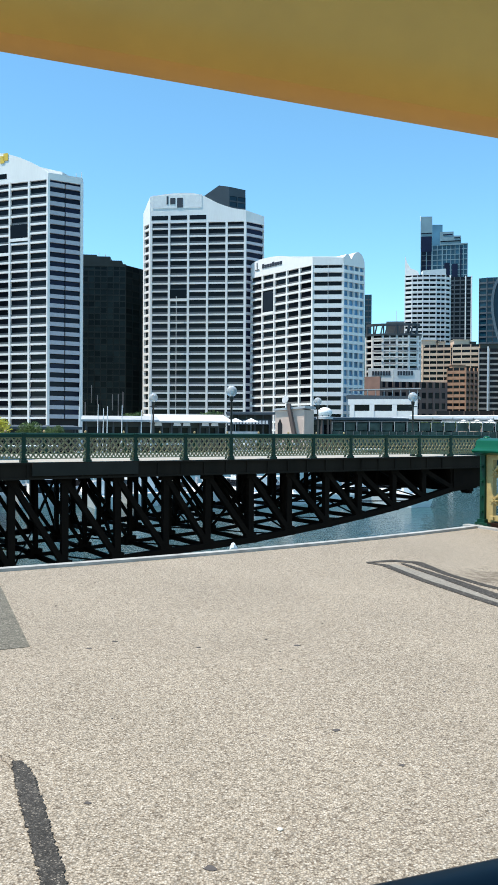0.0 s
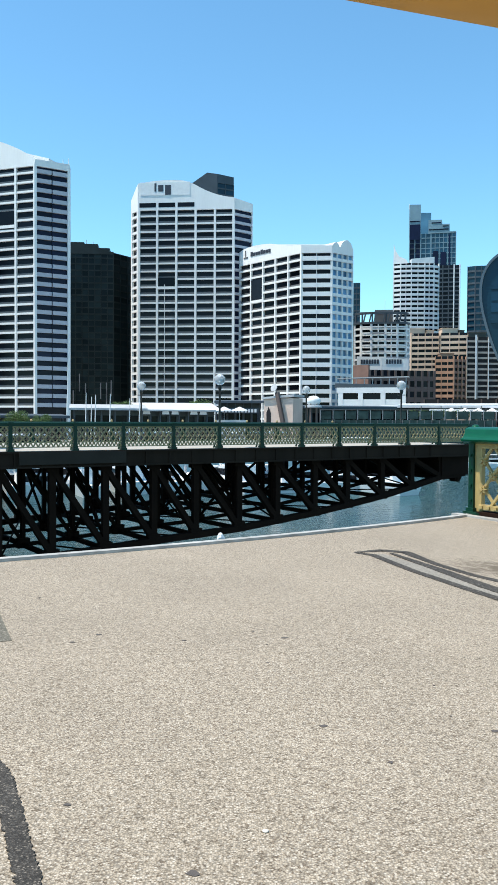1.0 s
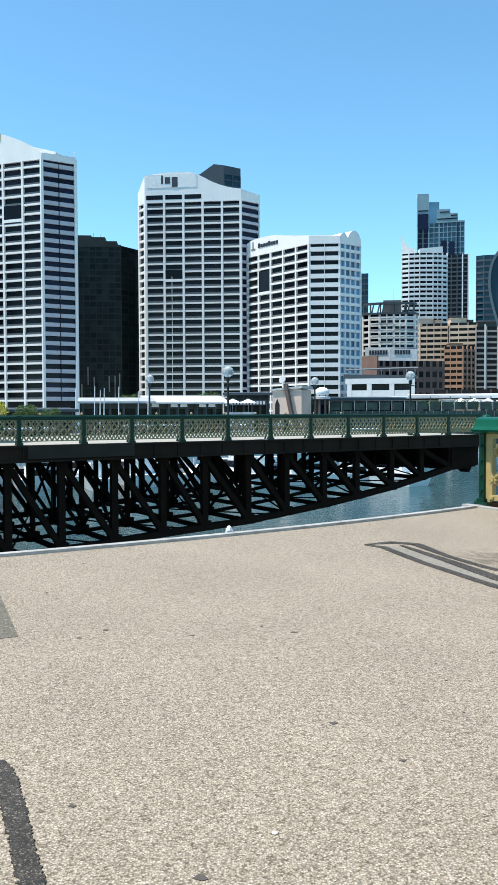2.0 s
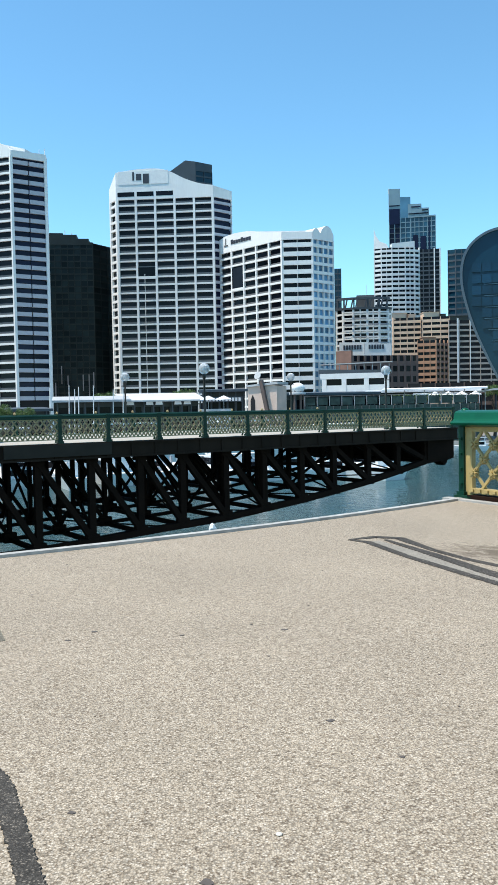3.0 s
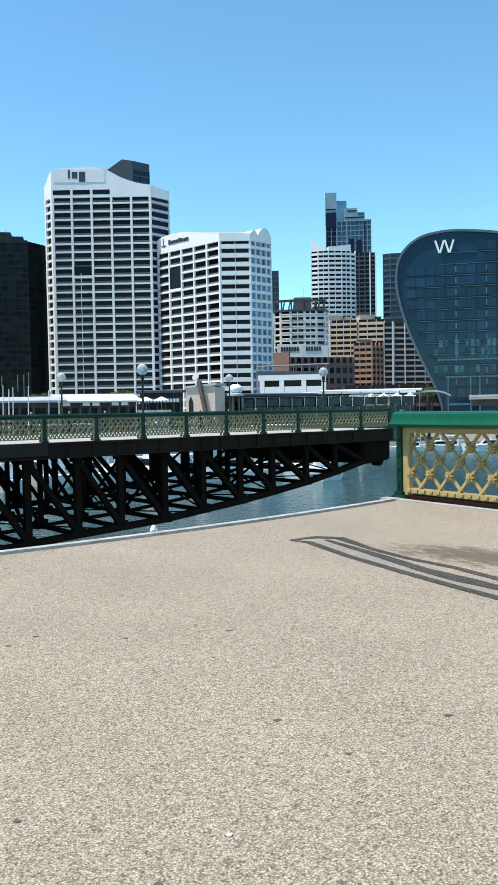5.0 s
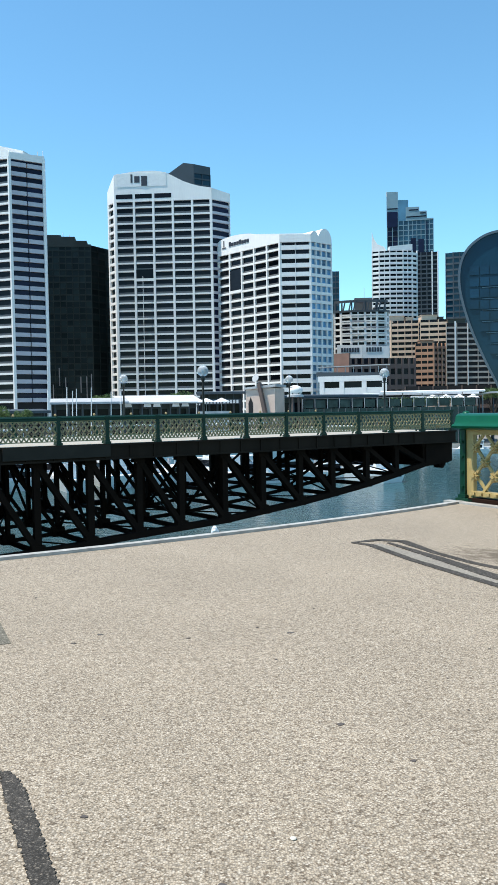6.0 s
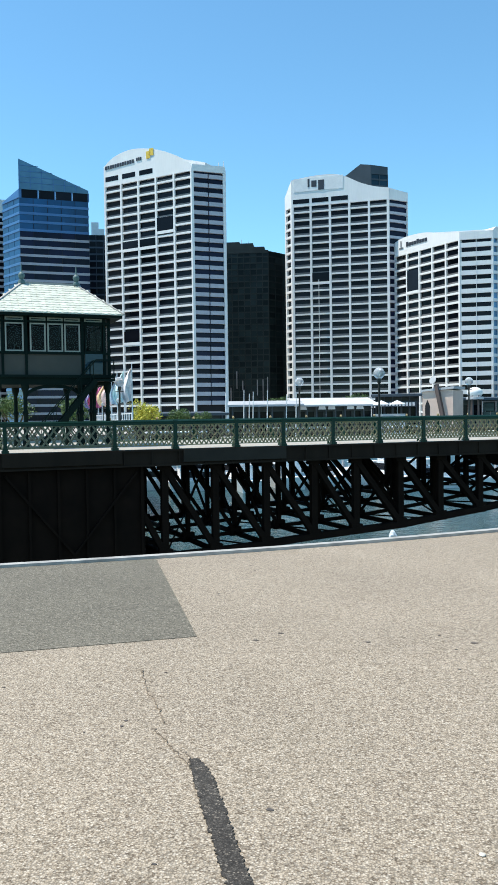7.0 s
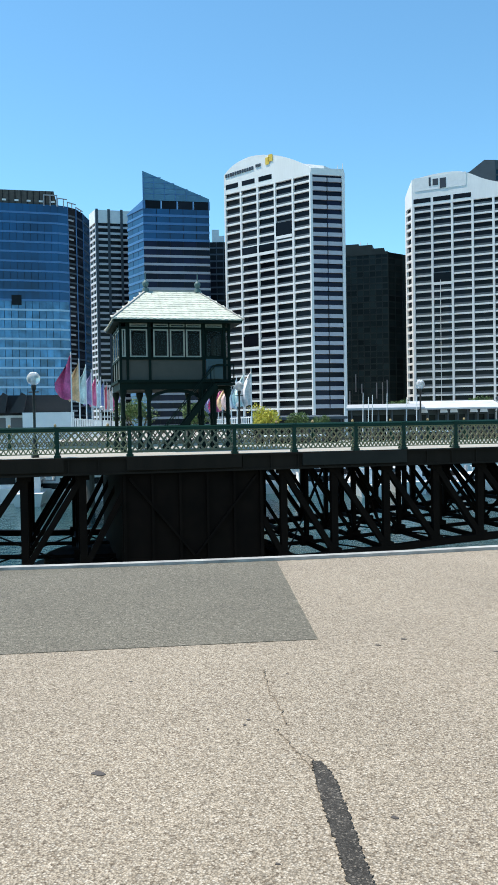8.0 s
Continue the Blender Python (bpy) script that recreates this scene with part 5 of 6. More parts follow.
part("lower_panel", bm, M_PANELTAN, cabin, "olive timber panels")
# added lining: the unlit room's shade is put into near-black boards
bm = bmesh.new()
box(bm, (-W2 + 0.2, DP - 0.4, 3.4), (W2 - 0.2, DP - 0.2, 6.45))
box(bm, (-W2 + 0.2, 0.3, 3.64), (W2 - 0.2, DP - 0.2, 3.76))
part("inner_lining", bm, M_CORE, cabin, "added near-black lining with the room's darkness in its colour")
for y in (0.0, DP - 0.1):
    for x in (-2.85, -2.5, -1.38, 1.38, 2.48, 2.72):
        bm = bmesh.new()
        box(bm, (x, y, 3.5), (x + 0.13, y + 0.13, 6.55))
        part("stud", bm, M_TIMBERGREEN, cabin)
for x in (-W2, W2 - 0.13):
    for y in (1.4, 2.9):
        bm = bmesh.new()
        box(bm, (x, y, 3.5), (x + 0.13, y + 0.13, 6.55))
        part("stud", bm, M_TIMBERGREEN, cabin)
for z, h in ((4.66, 0.13), (6.21, 0.1), (6.48, 0.12)):
    for lo, hi in (((-W2 - 0.01, -0.02), (W2 + 0.01, 0.13)), ((-W2 - 0.01, DP - 0.11), (W2 + 0.01, DP + 0.02)),
                   ((-W2 - 0.01, 0.13), (-W2 + 0.12, DP - 0.11)), ((W2 - 0.12, 0.13), (W2 + 0.01, DP - 0.11))):
        bm = bmesh.new()
        box(bm, (*lo, z), (*hi, z + h))
        part("rail_timber", bm, M_TIMBERGREEN, cabin)


M_CLEAR = bpy.data.materials.new("clear_window_glass")
M_CLEAR.use_nodes = True
cb = M_CLEAR.node_tree.nodes["Principled BSDF"]
cb.inputs["Base Color"].default_value = (0.42, 0.46, 0.46, 1)
cb.inputs["Transmission Weight"].default_value = 1.0
cb.inputs["Roughness"].default_value = 0.02
cb.inputs["IOR"].default_value = 1.2


def sash(parent, x0, x1, z0, z1, y, mat=M_FRAMEPALE, m=None):
    bm = bmesh.new()
    t = 0.07
    for a, b in (((x0, z0), (x1, z0 + t)), ((x0, z1 - t), (x1, z1)), ((x0, z0 + t), (x0 + t, z1 - t)), ((x1 - t, z0 + t), (x1, z1 - t))):
        box(bm, (a[0], y - 0.03, a[1]), (b[0], y + 0.03, b[1]))
    f = part("window_frame", bm, mat, parent, "pale painted sash", m)
    bm = bmesh.new()
    box(bm, (x0 + t, y - 0.006, z0 + t), (x1 - t, y + 0.006, z1 - t))
    p = part("pane", bm, M_CLEAR, f)
    p.visible_shadow = False


for y in (0.05,):
    for x0, x1 in ((-2.31, -1.43), (-1.13, -0.36), (-0.28, 0.48), (0.55, 1.33)):
        sash(cabin, x0, x1, 4.79, 6.2, y)
    sash(cabin, -2.71, -2.52, 4.79, 6.2, y)
    sash(cabin, 1.56, 2.44, 4.79, 6.2, y, M_TIMBERGREEN)
    for x0, x1 in ((-2.31, -1.43), (-1.13, -0.36), (-0.28, 0.48), (0.55, 1.33), (1.56, 2.44)):
        sash(cabin, x0, x1, 6.3, 6.49, y)
side = Matrix.Rotation(math.pi / 2, 4, "Z")
for x in (-W2 + 0.05, W2 - 0.05):
    for k in range(3):
        sash(cabin, 0.2 + k * 1.45, 1.4 + k * 1.45, 4.79, 6.2, -x, m=side)
bm = bmesh.new()
box(bm, (1.56, -0.05, 3.68), (2.44, 0.02, 4.7))
part("door", bm, M_GLASSTEAL, cabin, "green half-glazed door")
bm = bmesh.new()
box(bm, (-W2 + 0.15, 0.2, 6.5), (W2 - 0.15, DP - 0.2, 6.58))
part("ceiling_boards", bm, M_TIMBERGREEN, cabin)
# hip roof: boards, then shingles course by course
EX0, EX1, EY0, EY1, EZ, RZ = -W2 - 0.36, W2 + 0.6, -0.55, DP + 0.55, 6.66, 8.48
RXa, RXb, RY = -1.2, 1.6, DP / 2
bm = bmesh.new()
e = [bm.verts.new(v) for v in ((EX0, EY0, EZ), (EX1, EY0, EZ), (EX1, EY1, EZ), (EX0, EY1, EZ))]
e2 = [bm.verts.new(v) for v in ((EX0, EY0, EZ - 0.03), (EX1, EY0, EZ - 0.03), (EX1, EY1, EZ - 0.03), (EX0, EY1, EZ - 0.03))]
ra, rb = bm.verts.new((RXa, RY, RZ)), bm.verts.new((RXb, RY, RZ))
for f in ((e[0], e[1], rb, ra), (e[1], e[2], rb), (e[2], e[3], ra, rb), (e[3], e[0], ra), tuple(e2[::-1])):
    bm.faces.new(f)
for i in range(4):
    bm.faces.new((e2[i], e2[(i + 1) % 4], e[(i + 1) % 4], e[i]))
roof = part("roof", bm, M_ROOF, cabin, "pale grey shingled hip roof")
bm = bmesh.new()
box(bm, (EX0 + 0.06, EY0 + 0.06, EZ - 0.16), (EX1 - 0.06, EY1 - 0.06, EZ - 0.035))
part("soffit", bm, M_TIMBERGREEN, cabin)
bm = bmesh.new()
upv = [bm.verts.new(p) for p in ((-0.5, 0.25, 0.026), (0, 0, 0.03), (0.5, 0.25, 0.026), (0.5, 1.1, 0.012), (-0.5, 1.1, 0.012), (-0.5, 0.25, 0), (0, 0, 0), (0.5, 0.25, 0))]
bm.faces.new(upv[:5])
bm.faces.new((upv[5], upv[6], upv[1], upv[0]))
bm.faces.new((upv[6], upv[7], upv[2], upv[1]))
shingle = as_mesh("shingle", bm, M_ROOF)
rows_n, slope = 12, Vector((0, RY - EY0, RZ - EZ))
sd_ = slope.normalized()
sn_ = Vector((0, -sd_.z, sd_.y))
for k in range(rows_n):
    a = k / rows_n
    xa0, xa1 = EX0 + (RXa - EX0) * a, EX1 + (RXb - EX1) * a
    n = max(4, int(round((xa1 - xa0) / 0.33)))
    for i in range(n):
        x = xa0 + (xa1 - xa0) * (i + 0.5) / n + (0.08 if k % 2 else -0.08)
        w7 = (xa1 - xa0) / n * 0.92
        h7 = slope.length / rows_n
        m7 = Matrix((Vector((w7, 0, 0)), sd_ * h7, sn_)).transposed().to_4x4()
        m7.translation = (x, EY0 + slope.y * a, EZ + slope.z * a)
        part("shingle", shingle, None, roof, m=m7)
bm = bmesh.new()
beam(bm, (RXa, RY, RZ + 0.03), (RXb, RY, RZ + 0.03), 0.14, 0.1)
for c, rr in (((EX0, EY0), RXa), ((EX1, EY0), RXb), ((EX0, EY1), RXa), ((EX1, EY1), RXb)):
    beam(bm, (c[0], c[1], EZ + 0.02), (rr, RY, RZ + 0.02), 0.12, 0.08)
part("ridge_cap", bm, M_CONC, roof)
for x in (RXa, RXb):
    bm = bmesh.new()
    lathe(bm, [(0.19, 0), (0.17, 0.16), (0.09, 0.2), (0.12, 0.26), (0.17, 0.38), (0.17, 0.46), (0.12, 0.54), (0.05, 0.6), (0.035, 0.68), (0.025, 0.98), (0.01, 1.04)], 16, (x, RY, RZ - 0.02))
    part("finial", bm, paint("patina", (0.10, 0.16, 0.15), 0.6, var=0.2), cabin, "weathered green turned finial", smooth=True)
# posts, arched braces, stair
for x in (-2.7, -1.4, 1.35, 2.0, 2.7):
    for y in (0.15, DP - 0.15):
        bm = bmesh.new()
        lathe(bm, [(0.17, 0), (0.17, 0.4), (0.11, 0.5), (0.10, 1.6), (0.16, 1.75), (0.10, 1.9), (0.10, 2.7), (0.2, 3.0), (0.2, 3.16)], 12, (x, y, 0))
        part("column", bm, M_TIMBERGREEN, cabin, smooth=True)
bm = bmesh.new()
for x0, x1 in ((-1.4, 1.35),):
    for k in range(8):
        a0, a1 = math.pi * k / 8, math.pi * (k + 1) / 8
        cx, rx = (x0 + x1) / 2, (x1 - x0) / 2
        beam(bm, (cx - rx * math.cos(a0), 0.15, 2.5 + 0.6 * math.sin(a0)), (cx - rx * math.cos(a1), 0.15, 2.5 + 0.6 * math.sin(a1)), 0.12, 0.16)
part("arch_brace", bm, M_TIMBERGREEN, cabin)
bm = bmesh.new()
box(bm, (1.9, -1.0, 3.3), (2.85, 0.0, 3.4))
part("landing", bm, M_TIMBERGREEN, cabin)
for y in (-0.95, -0.15):
    bm = bmesh.new()
    beam(bm, (-0.75, y, 0.1), (1.9, y, 3.32), 0.06, 0.26)
    part("stringer", bm, M_TIMBERGREEN, cabin)
    bm = bmesh.new()
    beam(bm, (-0.95, y, 0.95), (1.9, y, 4.35), 0.05, 0.05)
    for k in range(5):
        x = -0.7 + k * 0.62
        beam(bm, (x, y, 0.2 + (x + 0.75) * 1.21), (x, y, 0.2 + (x + 0.75) * 1.21 + 0.95), 0.03, 0.03)
    beam(bm, (2.8, y, 3.4), (2.8, y, 4.35), 0.05, 0.05)
    beam(bm, (1.9, y, 4.35), (2.8, y, 4.35), 0.05, 0.05)
    part("stair_rail", bm, M_TIMBERGREEN, cabin, "green stair handrail")
for k in range(14):
    bm = bmesh.new()
    x = -0.7 + k * 0.19
    box(bm, (x, -0.95, 0.22 + k * 0.23), (x + 0.22, -0.15, 0.25 + k * 0.23))
    part("stair_tread", bm, M_TIMBERGREEN, cabin)

# ---- globe lamps standing on the span ----
def globe_lamp(x, y, h=3.65, r=0.33, ground=0.0):
    lp = thing("globe_lamp", "black lamp post with a clear white globe", "street lamp", (x, y, ground), "globe lamps")
    bm = bmesh.new()
    lathe(bm, [(0.17, 0), (0.17, 0.1), (0.11, 0.2), (0.09, 0.9), (0.06, 1.0), (0.055, h - r - 0.25), (0.09, h - r - 0.2), (0.12, h - r - 0.03), (0.10, h - r + 0.03)], 12)
    part("pole", bm, M_BLACK, lp, smooth=True)
    bm = bmesh.new()
    box(bm, (-0.25, -0.03, h - r - 0.32), (0.25, 0.03, h - r - 0.27))
    part("crossbar", bm, M_BLACK, lp)
    bm = bmesh.new()
    ball(bm, (0, 0, h), r, 1.0, 20)
    part("globe", bm, M_GLOBE, lp, "white globe", smooth=True)
    bm = bmesh.new()
    lathe(bm, [(0.05, 0), (0.08, 0.12), (0.09, 0.3), (0.03, 0.34)], 10, (0, 0, h - r + 0.03))
    lathe(bm, [(0.22, 0), (0.16, 0.07), (0.02, 0.11)], 14, (0, 0, h + r * 0.62))
    part("lamp_base", bm, M_WHITE, lp)
    return lp


for along, across, h in ((16.6, 1.0, 3.62), (29.8, 1.0, 3.68), (17.7, 13.0, 3.7), (31.45, 13.0, 3.8), (-6.6, 1.0, 3.5), (5.5, 13.0, 3.66)):
    foot = SM @ Vector((along, across, 0))
    globe_lamp(foot.x, foot.y, h, 0.3, foot.z)

# ---- waterfront across the harbour ----
def tree(x, y, z, h, r, leaf, label, seed, flat=0.7):
    rg = random.Random(seed)
    t = thing("tree", label, "tree", (x, y, z), "waterfront trees")
    bm = bmesh.new()
    tube(bm, (0, 0, 0), (0.05 * h, 0, h * 0.5), 0.035 * h, 0.02 * h, 8)
    tips = []
    for i in range(7):
        a = i * math.tau / 7 + rg.uniform(-0.3, 0.3)
        q = Vector((math.cos(a) * r * 0.6, math.sin(a) * r * 0.6, h * rg.uniform(0.62, 0.85)))
        tube(bm, (0.04 * h, 0, h * rg.uniform(0.35, 0.5)), q, 0.016 * h, 0.005 * h, 6)
        tips.append(q)
    part("trunk", bm, M_BARK, t)
    bm = bmesh.new()
    cz = h - r * flat
    lumps = [(Vector((rg.uniform(-0.6, 0.6) * r, rg.uniform(-0.6, 0.6) * r, cz + rg.uniform(-0.5, 0.45) * r * flat)), rg.uniform(0.32, 0.55) * r) for _ in range(16)]
    for c, lr in lumps:
        for _ in range(170):
            v = Vector((rg.gauss(0, 1), rg.gauss(0, 1), rg.gauss(0, 1))).normalized() * lr * rg.uniform(0.55, 1.08)
            v.z *= 0.8
            p = c + v
            s = r * rg.uniform(0.035, 0.075)
            a, b = Vector((rg.gauss(0, 1), rg.gauss(0, 1), rg.gauss(0, 1))).normalized() * s, Vector((rg.gauss(0, 1), rg.gauss(0, 1), rg.gauss(0, 1))).normalized() * s * 0.7
            bm.faces.new([bm.verts.new(p + k) for k in (-a, b * 0.8, a, -b * 0.8)])
    me = bpy.data.meshes.new("crown")
    bm.to_mesh(me)
    bm.free()
    me.materials.append(leaf)
    part("crown", me, None, t)
    return t


tree(-45.2, 144.0, QUAY, 11.3, 3.6, M_LEAFY, "broad tree with yellow-green flowering crown on the shore", 1)
tree(-39.8, 148.0, QUAY, 9.6, 2.6, M_LEAF, "small dark green tree on the shore", 2)
tree(-36.0, 150.0, QUAY, 9.0, 2.0, M_LEAF, "small dark green tree on the shore", 3)
tree(-9.0, 190.0, QUAY, 13.3, 4.0, M_LEAF, "green tree behind the pavilion roof", 4)
tree(-27.0, 190.0, QUAY, 12.6, 2.6, M_LEAF, "green tree behind the pavilion roof", 5)
tree(67.6, 199.0, QUAY, 13.0, 2.4, M_LEAF, "green tree beside the hotel", 6)
tree(-62.0, 125.0, QUAY, 12.4, 3.6, M_LEAF, "green tree near the bridge approach", 7)
tree(-52.0, 127.0, QUAY, 11.4, 3.0, M_LEAF, "green tree near the bridge approach", 8)

M_AWNING = paint("black_awning", (0.02, 0.02, 0.022), 0.7)
M_PINK = paint("pale_pink_render", (0.64, 0.49, 0.41), 0.8, var=0.1, scale=0.4)


M_ROOFSH = paint("weathered_white_sheet", (0.56, 0.56, 0.55), 0.6, var=0.15, scale=0.5)
# pavilion back walls: the shade under the canopy is put into this colour
M_SHOP = paint("shopfront_shadow", (0.022, 0.028, 0.030), 0.4, var=0.3, scale=0.5)


def pavilion(a, b, z_roof, deep, roof_mat, label, cols=9, rise=0.7, awn=True, posts_mat=None):
    org = ((a[0] + b[0]) / 2, (a[1] + b[1]) / 2, QUAY)
    pv = thing("waterfront_pavilion", label, "pavilion", org, "waterfront pavilions")
    m, ln3 = face_frame(a, b, org)
    h = z_roof - QUAY
    bm = bmesh.new()
    box(bm, (-1, -1.6, -0.12), (ln3 + 1, deep, 0.12), Matrix.Translation((0, 0, h - 0.1)) @ Matrix.Rotation(math.atan2(rise * 1.6, deep), 4, "X"))
    box(bm, (-1, -1.7, h - 0.55), (ln3 + 1, -1.55, h - 0.1 - rise * 0.2))
    part("roof", bm, roof_mat, pv, m=m)
    bm = bmesh.new()
    box(bm, (0, 2.2, 0), (ln3, deep - 0.5, h - 0.26))
    part("back_wall", bm, M_SHOP, pv, "glazed shopfront with the roof's shade in its dark colour", m)
    step = ln3 / cols
    bm = bmesh.new()
    box(bm, (-0.12, -0.12, 0), (0.12, 0.12, h - 0.2))
    cm = as_mesh("column", bm, posts_mat or M_SLATE)
    bm = bmesh.new()
    box(bm, (0.3, 2.05, 1.0), (step - 0.3, 2.2, h - 1.6))
    gm = as_mesh("window", bm, M_GLASSDK)
    bm = bmesh.new()
    upright(bm, [(0.2, h - 1.2), (step - 0.2, h - 1.2), (step - 0.35, h - 0.55), (0.35, h - 0.55)], -1.0, -0.9)
    am = as_mesh("awning", bm, M_WHITE)
    for i in range(cols + 1):
        part("column", cm, None, pv, m=m @ Matrix.Translation((i * step, 0, 0)))
        if i < cols:
            part("window", gm, None, pv, m=m @ Matrix.Translation((i * step, 0, 0)))
            if awn and i % 3 != 1:
                part("awning", am, None, pv, m=m @ Matrix.Translation((i * step, 0, 0)))
    return pv


pavilion((-33.0, 165.5), (-19.5, 168.0), 4.1, 9, M_TENT, "waterfront pavilion with a grey tented roof", 5, 0.5, False)
pavilion((-20.0, 170.6), (-4.4, 174.3), 4.0, 10, M_ROOFSH, "waterfront pavilion with a long white roof", 8, 0.9)
pavilion((-4.0, 182.0), (5.2, 182.0), 6.0, 9, M_SLATE, "glazed waterfront restaurant with a dark flat roof", 5, 0.2, False)
pavilion((36.0, 196.6), (60.5, 191.0), 5.4, 10, M_WHITE, "waterfront terrace under a thin white canopy", 9, 0.15, False)
pavilion((14.5, 186.0), (36.0, 190.0), 5.0, 8, M_SLATE, "glazed terrace with a dark roof", 8, 0.2, False)
pavilion((-58.0, 150.0), (-34.0, 160.0), 2.4, 8, M_SLATE, "low dark shopfront row behind the trees", 8, 0.2, False)
sg = thing("sign_board", "white unreadable sign strokes over the restaurant front", "sign", (-3.3, 180.4, 3.2))
for i in range(11):
    bm = bmesh.new()
    box(bm, (i * 0.72, 0, 0.2), (i * 0.72 + 0.48, 0.15, 0.95))
    part("stroke", bm, M_WHITE, sg)
bm = bmesh.new()
box(bm, (-0.3, 0.16, 0), (8.2, 0.3, 1.15))
box(bm, (-0.1, 0.16, -9.5), (0.1, 0.3, 0))
box(bm, (7.9, 0.16, -9.5), (8.1, 0.3, 0))
part("board", bm, M_SLATE, sg)

# pale building with a leaning mast
pk = thing("pink_building", "pale pink rendered building with a narrow opening", "building", (9.0, 170.0, QUAY), rz=-24)
bm = bmesh.new()
upright(bm, [(-3.6, 0), (2.9, 0), (2.9, 12.6), (1.2, 12.9), (-3.6, 12.4)], 0, 6)
part("wall", bm, M_PINK, pk)
bm = bmesh.new()
upright(bm, [(-3.0, 6), (-2.0, 6), (-2.0, 9.6), (-2.5, 10.8), (-3.0, 9.6)], -0.06, 0.04)
part("opening", bm, M_CORE, pk, "dark pointed opening")
bm = bmesh.new()
upright(bm, [(-3.9, 12.4), (3.2, 12.9), (3.2, 13.4), (-3.9, 12.8)], -0.4, 6.4)
part("roof", bm, M_TENT, pk)
bm = bmesh.new()
beam(bm, (1.4, -0.5, 5.0), (-0.4, -0.5, 13.8), 1.1, 0.7)
part("leaning_fin", bm, M_DKBROWN, pk, "dark leaning steel fin")
bm = bmesh.new()
lathe(bm, [(0.15, 0), (0.72, 0.25), (0.84, 0.5)], 20)
part("dish", bm, M_TENT, pk, "round dish", pose(-0.9, -0.4, 14.6, 70, 0, -20))
dv = thing("beacon_drum", "white drum on thin red-brown legs", "beacon", (15.5, 164.4, QUAY))
bm = bmesh.new()
ball(bm, (0, 0, 11.9), 1.5, 0.72, 24)
part("drum", bm, M_WHITE, dv, "white flattened drum", smooth=True)
for i in range(6):
    bm = bmesh.new()
    tube(bm, (1.5 * math.cos(i * 1.047), 1.5 * math.sin(i * 1.047), 0), (1.2 * math.cos(i * 1.047), 1.2 * math.sin(i * 1.047), 11.4), 0.12, n=6)
    part("leg", bm, M_DKBROWN, dv)
bm = bmesh.new()
lathe(bm, [(1.7, 0), (1.7, 0.4), (1.5, 0.5)], 20, (0, 0, 10.6))
part("ring", bm, M_TENT, dv)

# masts and poles along the shore
for x, y, top in ((-33.3, 160.0, 12.4), (-25.5, 163.0, 6.8), (-30.5, 164.0, 7.0), (-29.4, 164.0, 6.2), (-28.6, 164, 6.6), (-22.0, 166, 6.0), (-20.0, 166, 6.1), (-33.9, 162.0, 6.4)):
    bm = bmesh.new()
    tube(bm, (x, y, QUAY), (x + 0.25, y, top), 0.16, 0.07, 8)
    solid("mast", bm, M_WHITE, "slim white mast on the shore", "mast", "shore masts")
# elevated road near the hotel
er = thing("elevated_road", "pale concrete elevated road on dark piers", "road", (71, 160.4, QUAY))
ea, eb = Vector((-3.5, 9.0, 0)), Vector((55, -30, 0))
bm = bmesh.new()
beam(bm, ea + Vector((0, 0, 9.3)), eb + Vector((0, 0, 9.3)), 9, 0.45)
part("road_deck", bm, M_CONC, er)
bm = bmesh.new()
beam(bm, ea + Vector((-2.6, -4.2, 9.8)), eb + Vector((-2.6, -4.2, 9.8)), 0.25, 0.45)
part("barrier", bm, M_TENT, er)
bm = bmesh.new()
beam(bm, ea + Vector((0, 0, 8.4)), eb + Vector((0, 0, 8.4)), 6, 1.3)
part("box_girder", bm, M_DKBROWN, er)
for k in range(5):
    p = ea.lerp(eb, 0.08 + k * 0.21)
    bm = bmesh.new()
    tube(bm, p, p + Vector((0, 0, 8)), 1.0, n=12)
    part("pier", bm, M_PIER, er)

# moored boats
def boat(x, y, rz, n, s=1.0):
    bt = thing("motor_boat", "white moored motor boat with a dark window band", "boat", (x, y, WATER), "moored boats", rz=rz)
    bm = bmesh.new()
    ring = [(-5, -1.4), (3, -1.6), (5.2, -0.8), (6.4, 0), (5.2, 0.8), (3, 1.6), (-5, 1.4)]
    lo = [bm.verts.new((px * 0.92 * s, py * 0.75 * s, -0.3)) for px, py in ring]
    hi = [bm.verts.new((px * s, py * s, (1.2 + 0.06 * max(px, 0)) * s)) for px, py in ring]
    for i in range(7):
        bm.faces.new((lo[i], lo[(i + 1) % 7], hi[(i + 1) % 7], hi[i]))
    bm.faces.new(hi)
    bm.faces.new(lo[::-1])
    part("hull", bm, M_WHITE, bt)
    bm = bmesh.new()
    upright(bm, [(-3.6 * s, 1.2 * s), (2.8 * s, 1.2 * s), (1.6 * s, 2.4 * s), (-3.6 * s, 2.6 * s)], -1.1 * s, 1.1 * s)
    part("cabin", bm, M_WHITE, bt)
    bm = bmesh.new()
    upright(bm, [(-3.2 * s, 1.6 * s), (2.1 * s, 1.6 * s), (1.6 * s, 2.2 * s), (-3.2 * s, 2.3 * s)], -1.13 * s, 1.13 * s)
    part("window_band", bm, M_GLASSDK, bt)
    bm = bmesh.new()
    box(bm, (-3.9 * s, -1.2 * s, 3.4 * s), (0.6 * s, 1.2 * s, 3.5 * s))
    for px in (-3.6, 0.3):
        for py in (-1.05, 1.05):
            tube(bm, (px * s, py * s, 2.4 * s), (px * s, py * s, 3.45 * s), 0.06, n=6)
    part("flybridge", bm, M_WHITE, bt)


